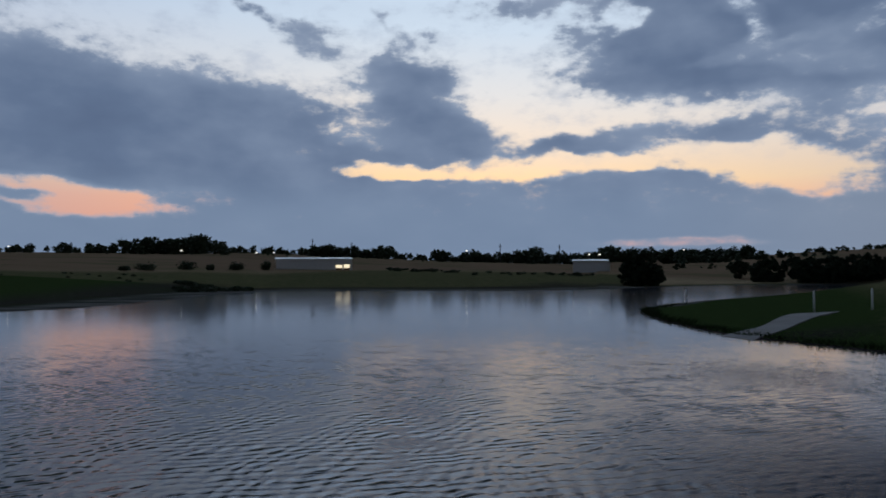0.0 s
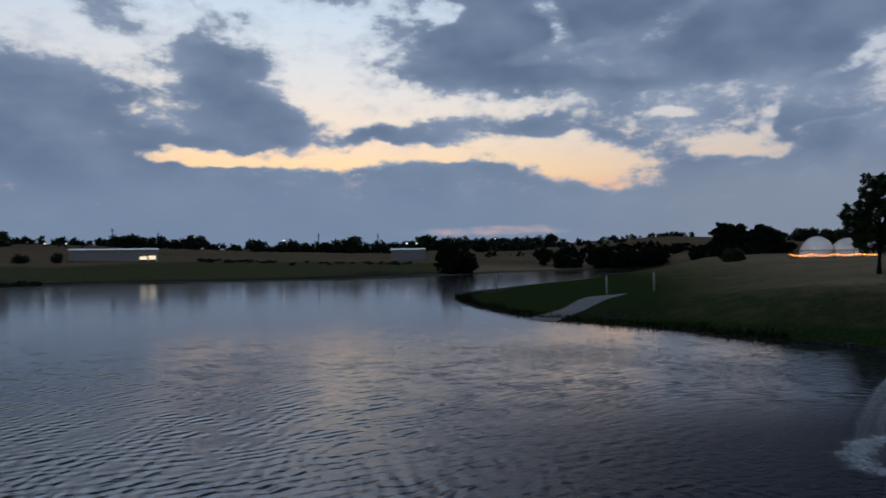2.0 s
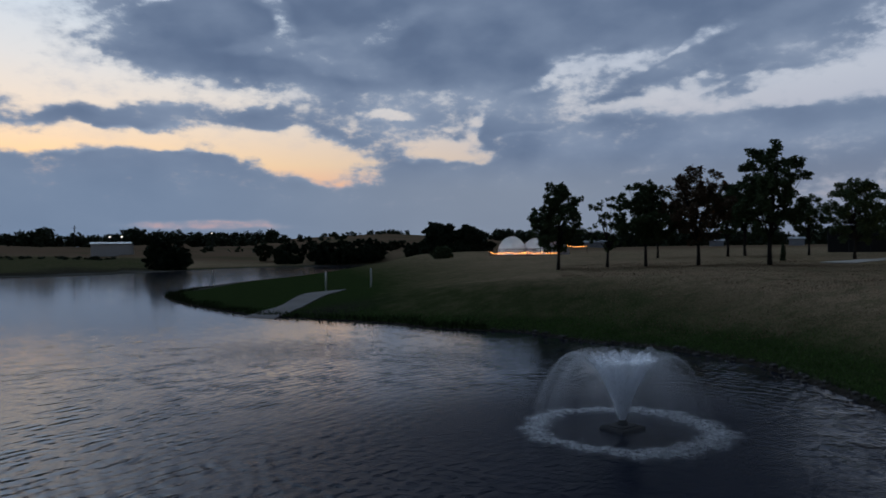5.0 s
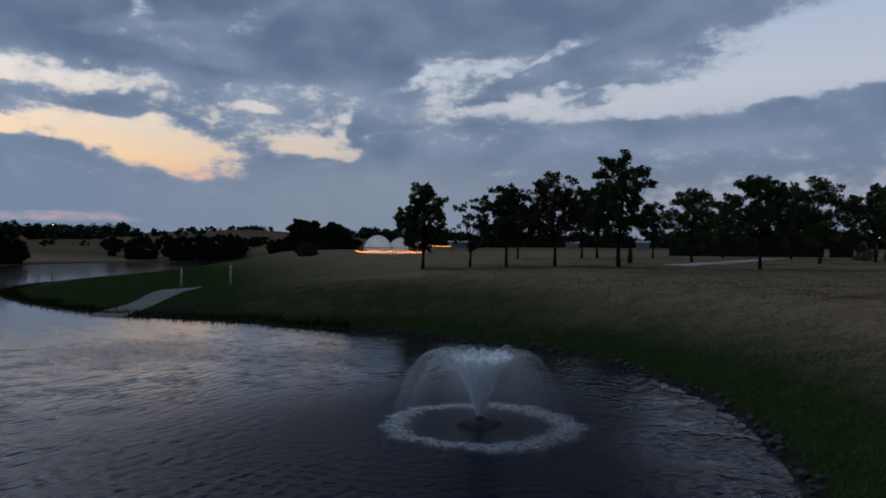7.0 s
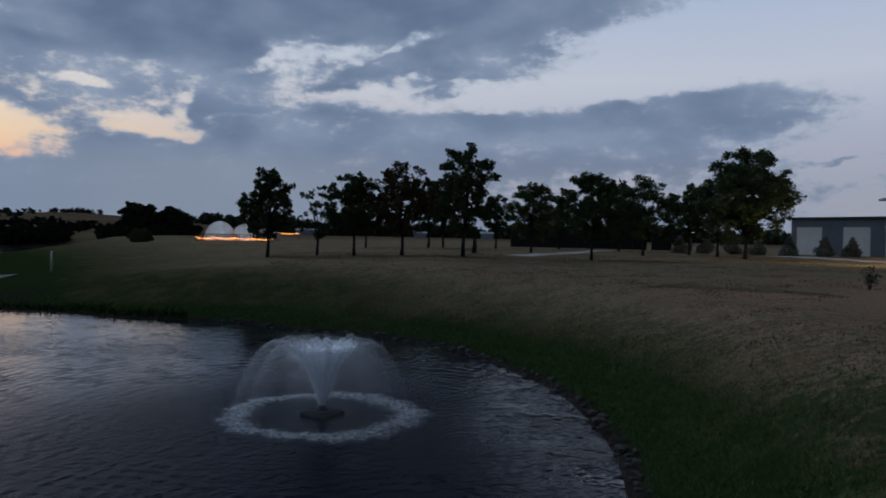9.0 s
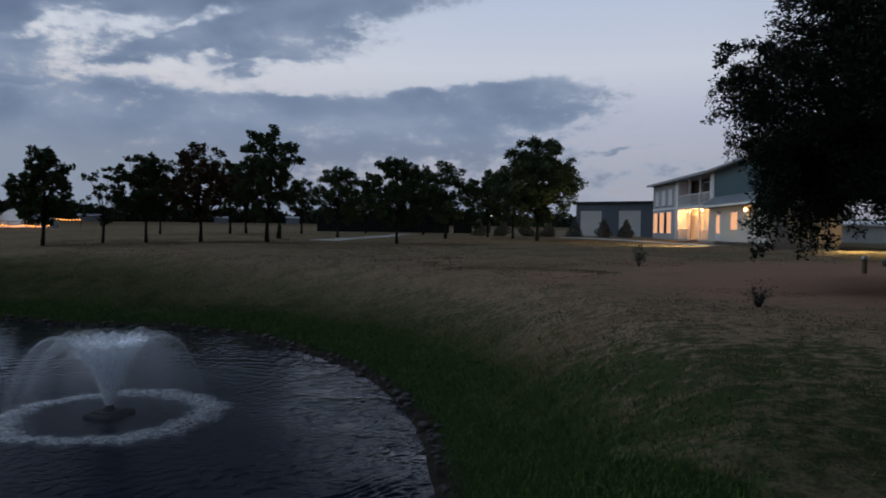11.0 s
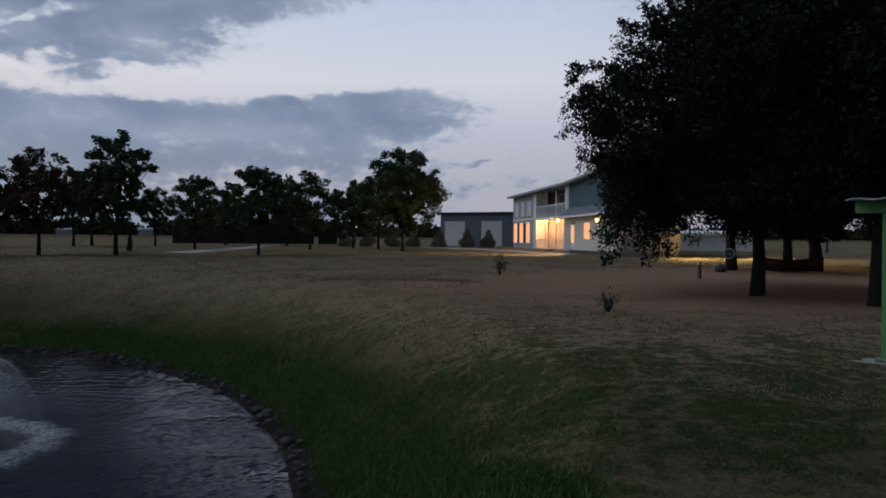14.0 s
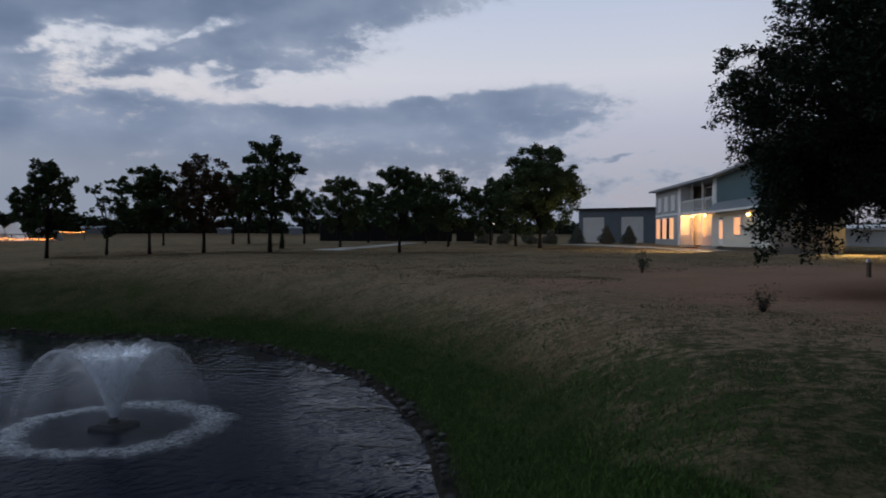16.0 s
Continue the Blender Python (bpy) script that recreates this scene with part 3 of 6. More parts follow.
def land(xy, want=False):
    xy = np.atleast_2d(np.asarray(xy, float))
    r, az = np.hypot(xy[:, 0], xy[:, 1]), np.degrees(np.arctan2(xy[:, 0], xy[:, 1]))
    ds = shore_distance(xy)
    turn = az + np.clip(r - 60, 0, 80) * 0.06
    right = np.maximum(sstep(turn, 26, 46) * (az < 150), sstep(az, -175, -150) * 0 + (az < -95) + (az >= 150))
    right = np.maximum(np.clip(right, 0, 1), sstep(-r, -9, -4))
    rim = np.interp(az, FAR_AZ, FAR_EL)
    top = np.where(az < 17, 480.0, 900.0)
    shore_r = np.interp(az, [-100, -32, -20, -14, 9, 14, 20, 26, 33, 40], [60, 77, 107, 136, 134, 150, 182, 198, 190, 120])
    dry = shore_r * np.interp(az, [10, 14, 34, 38], [1.33, 1.25, 1.2, 1.05])
    t = np.clip((r - dry) / (top - dry), 0, 1)
    left = np.where((az < 12) & (r > 40), 0.02, 0.5) + (2.9 + top * np.tan(np.radians(rim))) * t**0.8 * (r > dry)
    lawn = 1.62 + np.interp(az, [38, 44, 48, 58], [0.0095, 0.0085, 0.011, 0.0145]) * np.minimum(r, 125)
    lawn = lawn + (np.tan(np.radians(rim)) * 900) * np.clip((r - 130) / 800, 0, 1)
    base = left + (lawn - left) * right
    width = 3.5 + 4.5 * sstep(r, 8, 30) + 10 * (1 - right) * (r > shore_r - 2)
    bank = sstep(ds, -0.3, width)
    z = 0.05 + base * bank + ripples(xy, 9, 3) * 0.05 * sstep(ds, 1, 8) * sstep(r, 3, 12) + (ripples(xy, 2.2, 4) * 0.015 + ripples(xy, 1.1, 6) * 0.008 * (r < 45)) * sstep(ds, 0.5, 3)
    z = np.where(ds < 0, 0.03 + np.maximum(ds * 0.35, -1.2), z)
    z = z + ripples(xy, 240, 5) * 1.2 * sstep(r, 250, 700)
    return (z, ds, r, az, right) if want else z


def on_land(heading, metres):
    p = polar(heading, metres)
    p.z = float(land([(p.x, p.y)])[0])
    return p


def lush_reach(az):
    """How far from the turning point the green bank reaches before the dry lawn begins."""
    return np.interp(az, [72, 78, 84, 90, 94, 98, 106, 116], [12.6, 11.8, 9.3, 7.6, 6.2, 5.1, 4.0, 3.0])


def build_ground():
    head = np.unique(np.concatenate([np.arange(-180, -44, 3.0), np.arange(-44, 130, 0.4), np.arange(130, 180, 3.0)]))
    reach = np.concatenate([[0.6], np.geomspace(1.2, 4600, 430)])
    a, r = np.meshgrid(np.radians(head), reach)
    xy = np.stack([r * np.sin(a), r * np.cos(a)], -1).reshape(-1, 2)
    z, ds, rr, az, right = land(xy, True)
    field_from = np.interp(az, [-60, -30, -22, -16, -4, 8, 14, 30], [165, 172, 190, 212, 255, 255, 225, 225])
    far = sstep(rr, field_from * 0.96, field_from * 1.1) * (1 - right) + right * sstep(rr, 130, 220)
    lush = np.clip(1.15 - np.abs(ds - 1.3) / (1.8 + 2.6 * sstep(rr, 9, 35) + 3.0 * sstep(rr, 30, 60)), 0, 1) * (rr < 250)
    lush = np.maximum(lush, (1 - right) * 1.2 * (rr > 30) * (rr < 150))
    lush = np.maximum(lush, (1 - right) * (1 - sstep(rr, field_from * 0.96, field_from * 1.1)) * (az < 14) * 0.75 * (rr > 60))
    green_to = np.interp(az, [16, 28, 38, 46, 60], [24, 22, 12, 9.5, 7.5])
    lush = np.maximum(lush, 0.86 * (1 - sstep(az, 50, 74)) * sstep(az, 16, 26) * sstep(rr, 6, 16) * (1 - sstep(ds, green_to * 0.42, green_to)) * (rr < 110) * (ds > 0))
    lush = np.maximum(lush, (0.34 + 0.34 * sstep(az, 86, 98)) * (1 - sstep(rr, 6, 14)) * sstep(az, 40, 70) * (1 - sstep(az, 140, 178)))
    near_bank = lush_reach(az) + ripples(xy, 1.6, 14) * 0.45
    lush = np.maximum(lush, 1.1 * (1 - sstep(rr, near_bank * 0.92, near_bank * 1.12)) * sstep(az, 66, 74) * (1 - sstep(az, 112, 125)) * (ds > 0))
    lush = np.maximum(lush, 1.1 * (1 - sstep(ds, 0.9, 1.7)) * (ds > 0) * (rr < 40))
    flat_ = np.interp(az, [-60, -32, -20, -14, 9, 12, 16], [24, 25, 35, 44, 44, 30, 7])
    mud = (1 - sstep(ds, 0.1, 0.38 + 0.012 * rr * (rr > 20))) * (rr < 260)
    wedge = polar(27.0, 40.5)
    mud = np.maximum(mud, np.exp(-((xy[:, 0] - wedge.x) ** 2 / 9 + (xy[:, 1] - wedge.y) ** 2 / 3)) * 0.9 * (ds > -0.3))
    marsh = sstep(ds, flat_ * 0.2, flat_ * 0.35) * (1 - sstep(ds, flat_ * 0.6, flat_ * 0.95)) * (1 - sstep(az, 12, 17)) * (az > -100) * (rr > 50) * (rr < 300)
    mud = np.maximum(mud, marsh * (0.82 + 0.2 * ripples(xy, 14, 33)))
    flats = (1 - sstep(ds, flat_ * 0.25, flat_ * 0.4)) * (ds > -0.5) * (1 - right) * (rr > 70) * (rr < 260)
    bx, by = polar(109.5, 26)[:2]
    bare = 1.15 - np.hypot((xy[:, 0] - bx) / 16.5, (xy[:, 1] - by) / 17.0) + ripples(xy, 7, 12) * 0.16
    n, k = len(reach), len(head)
    i, j = np.meshgrid(np.arange(n - 1), np.arange(k), indexing="ij")
    jn = (j + 1) % k
    faces = np.stack([i * k + j, i * k + jn, (i + 1) * k + jn, (i + 1) * k + j], -1).reshape(-1, 4)[:, ::-1]
    verts = np.column_stack([xy, z])
    ob = arrays("ground", verts, faces, GROUND, smooth=True,
                attributes={"lush": lush, "field": far, "mud": mud, "flats": flats, "bare": np.clip(bare, 0, 1)})
    tagged(ob, "dry patchy lawn with lush banks and straw fields", "ground", kind="structure")
    plug = bmesh.new()
    bmesh.ops.create_circle(plug, cap_ends=True, segments=24, radius=0.7)
    bmesh.ops.translate(plug, verts=plug.verts, vec=(0, 0, float(land([(0.3, 0)])[0]) - 0.01))
    tagged(part("ground_underfoot", plug, GROUND), "dry grass underfoot on the bank", "ground", kind="structure")


build_ground()
pond = bmesh.new()
bmesh.ops.create_grid(pond, x_segments=4, y_segments=4, size=150)
bmesh.ops.translate(pond, verts=pond.verts, vec=(30, 95, 0))
for v in pond.verts:
    v.co.x = -95 + (v.co.x + 120) / 300 * 250
    v.co.y = -20 + (v.co.y + 55) / 300 * 240
tagged(part("water", pond, WATER), "dark rippled pond water reflecting the evening sky", "water", kind="structure")

# ---- plants ----
def leaf_cloud(rng, centres, spreads, count, size, flat=0.75):
    """Leaves as small bent diamonds round the given clump centres."""
    share = spreads**1.8 / (spreads**1.8).sum()
    pick = rng.choice(len(centres), count, p=share)
    shell = rng.normal(size=(count, 3))
    shell /= np.linalg.norm(shell, axis=1)[:, None]
    reach = rng.rand(count, 1) ** 0.45
    p = centres[pick] + shell * reach * spreads[pick][:, None] * np.array([1, 1, flat])
    u = rng.normal(size=(count, 3))
    u /= np.linalg.norm(u, axis=1)[:, None]
    v = np.cross(u, rng.normal(size=(count, 3)))
    v /= np.linalg.norm(v, axis=1)[:, None] + 1e-6
    s = size * (0.6 + 0.8 * rng.rand(count, 1))
    verts = np.stack([p - u * s, p + v * s * 0.42, p + u * s, p - v * s * 0.42], 1).reshape(-1, 3)
    return verts, np.arange(count * 4).reshape(-1, 4)


def tree(name, at, height, half, crown_low, leaves, leaf, seed, foliage, label, group="", trunk=0.0, clumps=26, lean=(0, 0), sparse=0.0, category="tree", oval=1.0, loose=0.62, edge=1.2, shell=0.5, sprigs=0):
    """A tapered trunk with limbs that end in clumps of leaves; half: half the crown's width; crown_low: height of its underside."""
    rng = np.random.RandomState(seed)
    root = empty(name, Matrix.Translation(at), label, category, group)
    thick = trunk or 0.014 * height + 0.03
    mid = (crown_low + height) / 2
    tall = (height - crown_low) / 2
    top = Vector((lean[0], lean[1], crown_low + tall * 1.1))
    bm = bmesh.new()
    pts, rad = [Vector((0, 0, -0.15))], [thick * 1.25]
    for k in range(1, 7):
        f = k / 6
        pts.append(Vector((top.x * f * f + rng.normal() * 0.02 * height * f, top.y * f * f + rng.normal() * 0.02 * height * f, top.z * f)))
        rad.append(thick * (1.05 - 0.8 * f))
    tube(bm, pts, rad, 9)
    centres, spreads = [], []
    many = int(clumps * 2.6)
    for k in range(many):
        # evenly strewn directions, jittered, so that no side of the crown stays bare
        z = 1 - 2 * (k + 0.5) / many
        spin = 2.39996 * k
        d = np.array([math.cos(spin) * math.sqrt(1 - z * z), math.sin(spin) * math.sqrt(1 - z * z), z]) + rng.normal(size=3) * 0.22
        d /= np.linalg.norm(d)
        s = (0.11 + 0.13 * rng.rand()) * min(half, tall) * (1 - 0.4 * sparse)
        f = (edge - s / half) * (0.2 + 0.8 * rng.rand() ** shell)
        bulge = 1.0 - 0.32 * max(d[2], 0) * oval
        c = np.array([top.x * 0.8 + d[0] * half * f * bulge, top.y * 0.8 + d[1] * half * f * bulge, mid + d[2] * tall * f])
        centres.append(c)
        spreads.append(s)
        if k % 3 == 0:
            j = min(5, max(2, int(6 * (0.35 + 0.4 * rng.rand()))))
            a, e = pts[j], Vector(c)
            m = a.lerp(e, 0.5) + Vector((0, 0, 0.06 * height * (rng.rand() - 0.2)))
            tube(bm, [a, m, e], [rad[j] * 0.55, rad[j] * 0.32, rad[j] * 0.08 + 0.006], 5)
        for _ in range(4):
            q = c + np.clip(rng.normal(size=3), -1.15, 1.15) * s * loose
            centres.append(q)
            spreads.append(s * (0.22 + 0.36 * rng.rand()))
    # leafy twigs that stand out beyond the crown
    for k in range(sprigs):
        z = -0.55 + 1.45 * rng.rand()
        spin = rng.rand() * 2 * math.pi
        d = np.array([math.cos(spin) * math.sqrt(max(0, 1 - z * z)), math.sin(spin) * math.sqrt(max(0, 1 - z * z)), z])
        bulge = 1.0 - 0.32 * max(d[2], 0) * oval
        out = np.array([d[0] * half * bulge, d[1] * half * bulge, d[2] * tall])
        way_ = out / np.linalg.norm(out) + rng.normal(size=3) * 0.35
        a = np.array([top.x * 0.8, top.y * 0.8, mid]) + out * (0.86 + 0.1 * rng.rand())
        long_ = 0.35 + 0.65 * rng.rand()
        tube(bm, [Vector(a), Vector(a + way_ * long_ * 0.55 + np.array([0, 0, 0.05])), Vector(a + way_ * long_)], [0.02, 0.012, 0.004], 4)
        for j in range(6):
            centres.append(a + way_ * long_ * (0.1 + 0.17 * j) + rng.normal(size=3) * 0.05)
            spreads.append(0.26 - 0.03 * j)
    part("trunk", bm, BARK, root, smooth=True)
    v, f = leaf_cloud(rng, np.array(centres), np.array(spreads), int(leaves * (1.5 if sparse else 2.6)), leaf * 0.92)
    arrays("crown", v, f, foliage, root)
    return root


LEAF_GREY = leafy("grey_green_leaves", (0.11, 0.125, 0.105), (0.19, 0.205, 0.18))


def shrub(name, at, height, half, leaves, leaf, seed, foliage, label, group="", cone=0.0, category="shrub", twigs=9, stem=0.015):
    rng = np.random.RandomState(seed)
    root = empty(name, Matrix.Translation(at), label, category, group)
    bm = bmesh.new()
    centres, spreads = [], []
    for k in range(twigs):
        a = 2 * math.pi * k / twigs + rng.rand()
        f = 0.35 + 0.65 * rng.rand()
        tip = Vector((math.cos(a) * half * 0.75 * f, math.sin(a) * half * 0.75 * f, height * (0.35 + 0.6 * rng.rand()) * (1 - cone * f * 0.6)))
        tube(bm, [Vector((0, 0, -0.05)), tip * 0.5 + Vector((0, 0, 0.05)), tip], [stem, stem * 0.7, stem * 0.3], 4)
        centres.append(np.array(tip))
        spreads.append(half * (0.3 + 0.25 * rng.rand()))
        centres.append(np.array(tip) * 0.6)
        spreads.append(half * 0.4)
    if cone:
        centres, spreads = [], []
        for k in range(26):
            f = rng.rand()
            a = rng.rand() * 2 * math.pi
            r = half * 0.7 * (1 - f) * cone * rng.rand() ** 0.5
            centres.append(np.array((math.cos(a) * r, math.sin(a) * r, height * (0.08 + 0.86 * f))))
            spreads.append(half * (0.18 + 0.26 * (1 - f)))
    part("stems", bm, BARK, root)
    v, f = leaf_cloud(rng, np.array(centres), np.array(spreads), leaves, leaf, 1.0)
    v[:, 2] = np.maximum(v[:, 2], 0.01)
    arrays("leaves", v, f, foliage, root)
    return root


def placed_tree(az, metres, top, half_deg, low, seed, foliage=None, label="", leaves=5200, leaf=0.125, clumps=26, group="orchard trees on the lawn", **more):
    """A tree by its heading, distance, the elevation of its top and half its crown's angle."""
    at = on_land(az, metres)
    h = PIVOT.z + metres * math.tan(radians(top)) - at.z
    return tree("tree", at, h, metres * math.radians(half_deg), low, leaves, leaf, seed, foliage or LEAF,
                label or "young broadleaf tree with a dark green crown", group, clumps=clumps, **more)


RED_TOP = "young tree with a sparse crown turning red at its top"
placed_tree(45.8, 50, 5.7, 2.25, 1.0, 11, leaves=5200, clumps=34)
placed_tree(49.6, 53, 4.4, 1.7, 0.9, 12, leaves=1300, clumps=20, sparse=0.8, label="thin young tree with a sparse see-through crown")
placed_tree(52.5, 52, 5.35, 2.7, 1.5, 13, leaves=5200, clumps=30)
placed_tree(56.3, 52, 6.2, 2.7, 1.6, 14, foliage=LEAF_RED, leaves=4300, clumps=34, label=RED_TOP)
placed_tree(61.2, 50, 8.05, 2.45, 1.5, 15, leaves=6000, clumps=42, label="tall young tree with an upright dark green crown", oval=0.4)
placed_tree(53.4, 76, 3.9, 2.0, 2.0, 16, clumps=20)
placed_tree(58.4, 75, 4.9, 1.9, 2.0, 17, clumps=22)
placed_tree(59.6, 77, 5.3, 2.0, 2.1, 18, clumps=22)
placed_tree(63.8, 80, 3.95, 1.5, 2.0, 19, clumps=20, leaves=3000)
placed_tree(66.6, 66, 4.85, 2.2, 1.3, 20, clumps=26, leaves=4600)
placed_tree(71.3, 52, 5.5, 3.1, 1.3, 21, clumps=34, leaves=6500, label="young tree with a low forked trunk and broad crown")
placed_tree(75.2, 66, 5.35, 3.1, 1.1, 22, clumps=34, leaves=6500)
placed_tree(73.4, 80, 4.6, 2.7, 1.1, 26, clumps=22)
placed_tree(68.8, 82, 4.2, 2.4, 1.2, 27, clumps=22)
placed_tree(78.6, 74, 5.1, 1.9, 1.1, 23, clumps=24)
placed_tree(82.5, 61, 7.45, 3.75, 1.4, 24, clumps=60, leaves=17000, loose=0.5, edge=1.14, label="broad round-crowned tree standing alone on dry grass")
placed_tree(80.6, 70, 5.4, 2.3, 1.2, 25, clumps=18, leaves=3200)

# row of conical shrubs in front of the garage
for k, (az_, d_, h_) in enumerate([(77.9, 80, 1.9), (79.8, 80, 2.0), (81.6, 80, 1.9), (83.4, 80, 1.9), (85.4, 80, 1.9), (87.7, 79, 2.0), (89.4, 79, 1.9)]):
    shrub("shrub", on_land(az_, d_), h_, 1.25, 3000, 0.12, 40 + k, LEAF_GREY, "conical grey-green shrub in front of the steel garage", "row of shrubs", cone=0.9)
shrub("shrub", on_land(62.1, 60), 1.55, 0.45, 900, 0.09, 60, LEAF_SHRUB, "small dark rounded shrub on dry grass", cone=0.2)
shrub("shrub", on_land(98.6, 16.2), 0.52, 0.45, 160, 0.03, 61, LEAF_SHRUB, "low half-bare bush with grey twigs on bare earth", twigs=44, stem=0.006)
shrub("shrub", on_land(90.3, 29.5), 0.85, 0.42, 200, 0.05, 62, LEAF_SHRUB, "small thin bush on the dry lawn", twigs=16, stem=0.008)

# live oaks and their low spreading boughs
OAK = "old live oak with a dense dark spreading crown"


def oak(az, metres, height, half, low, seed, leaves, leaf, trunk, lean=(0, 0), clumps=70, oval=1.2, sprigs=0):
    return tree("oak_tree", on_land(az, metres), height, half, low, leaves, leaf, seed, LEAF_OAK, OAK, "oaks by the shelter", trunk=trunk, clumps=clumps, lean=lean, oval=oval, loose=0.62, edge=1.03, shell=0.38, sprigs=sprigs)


oak(109.3, 21.9, 10.0, 5.9, 1.5, 83, 125000, 0.058, 0.18, clumps=170, oval=2.15, lean=(-0.18, -0.5), sprigs=230)
oak(116.8, 19.5, 10.5, 4.6, 1.5, 72, 45000, 0.08, 0.2, clumps=90)
oak(107.7, 34.5, 9.5, 3.6, 2.2, 73, 12000, 0.14, 0.22)
oak(111.4, 38, 10, 4.2, 1.0, 74, 17000, 0.14, 0.22)
oak(113.2, 36.5, 10, 4.2, 1.2, 75, 17000, 0.14, 0.28, lean=(0.8, 0.4))
oak(119.5, 33, 10, 4.2, 1.0, 76, 15000, 0.14, 0.26)


def drooping_bough():
    """The low outer branch of the nearest oak that hangs almost to the grass."""
    rng = np.random.RandomState(77)
    root = on_land(109.6, 21.7)
    ob = empty("oak_bough", Matrix.Translation(root), "low drooping oak bough hanging close to the grass", "branch")
    toward = (on_land(98.9, 20.8) - root)
    toward.z = 0
    side = Vector((-toward.y, toward.x, 0)).normalized()
    L = toward.length
    d = toward.normalized()
    centres, spreads = [], []
    for k in range(30):
        out = d * L * (0.42 + 0.68 * rng.rand()) + side * rng.normal() * 0.8
        tip = out + Vector((0, 0, 1.0 + 2.2 * rng.rand()))
        bm = bmesh.new()
        tube(bm, [d * 0.2 + Vector((0, 0, 4.2)), d * L * 0.5 + Vector((0, 0, 4.4)), out * 0.92 + Vector((0, 0, 3.2)), tip], [0.09, 0.06, 0.03, 0.008], 5)
        part("branch", bm, BARK, ob, smooth=True)
        for j in range(7):
            f = j / 6
            c = tip.lerp(out * 0.85 + Vector((0, 0, 3.6)), f)
            centres.append(np.array(c) + rng.normal(size=3) * 0.16)
            spreads.append(0.24 + 0.34 * f)
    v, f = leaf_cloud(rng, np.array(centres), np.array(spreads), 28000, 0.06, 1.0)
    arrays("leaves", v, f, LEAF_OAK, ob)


drooping_bough()

# trees across the inlet and by the tent
for k, (az_, d_, top_, half_, low_) in enumerate([
        (15.4, 172, 1.6, 1.4, 0.1), (14.6, 170, 1.0, 0.75, 0.1), (16.6, 176, 0.5, 0.65, 0.1), (24.4, 214, 0.9, 1.15, 0.1), (26.4, 216, 0.95, 1.2, 0.1),
        (28.2, 214, 1.05, 1.6, 0.0), (30.0, 214, 1.15, 1.8, 0.0), (31.4, 212, 1.0, 1.4, 0.0), (34.7, 180, 0.75, 0.9, 0.1), (37.7, 168, 1.5, 1.5, 0.1),
        (40.0, 178, 0.9, 0.8, 0.1), (22.6, 240, 0.8, 0.7, 0.3), (33.0, 240, 1.0, 1.1, 0.1)]):
    placed_tree(az_, d_, top_, half_, low_, 100 + k, foliage=LEAF_FAR, leaves=2600, leaf=0.5, clumps=24, group="trees across the inlet",
                label="dark dense tree on the far side of the inlet")
for az_, top_, half_, seed_ in ((36.5, 2.4, 1.45, 118), (38.6, 2.15, 1.2, 119)):
    placed_tree(az_, 170, top_, half_, 0.1, seed_, foliage=LEAF_FAR, leaves=9000, leaf=0.42, clumps=70, group="trees across the inlet", oval=0.35,
                label="tall dense dark tree behind the grassy spit")
placed_tree(36.6, 124, 0.5, 0.85, -0.6, 131, foliage=LEAF_BUSH, leaves=5000, leaf=0.2, clumps=44, group="", oval=0.1,
            category="bush", label="rounded green bush in front of darker trees")
# the thick undergrowth at their feet
for k, (az_, d_, top_, half_) in enumerate([(26.9, 205, 0.75, 0.8), (28.0, 205, 0.6, 0.9), (29.1, 204, 0.7, 0.9), (30.2, 204, 0.6, 0.9), (31.2, 203, 0.5, 0.8),
                                            (23.9, 208, 0.3, 0.6), (25.0, 208, -0.1, 0.5), (34.4, 170, 0.6, 0.8), (35.5, 166, 0.7, 0.8), (36.5, 164, 0.7, 1.0),
                                            (37.7, 164, 0.6, 1.0), (38.9, 165, 0.6, 0.9), (39.9, 168, 0.3, 0.7), (15.1, 168, 0.3, 0.8), (16.5, 170, 0.25, 0.6)]):
    placed_tree(az_, d_, top_, half_, -0.8, 160 + k, foliage=LEAF_FAR, leaves=2400, leaf=0.45, clumps=20, group="thicket across the inlet", oval=0.1,
                category="bush", label="dense dark bush reaching down to the ground across the inlet")


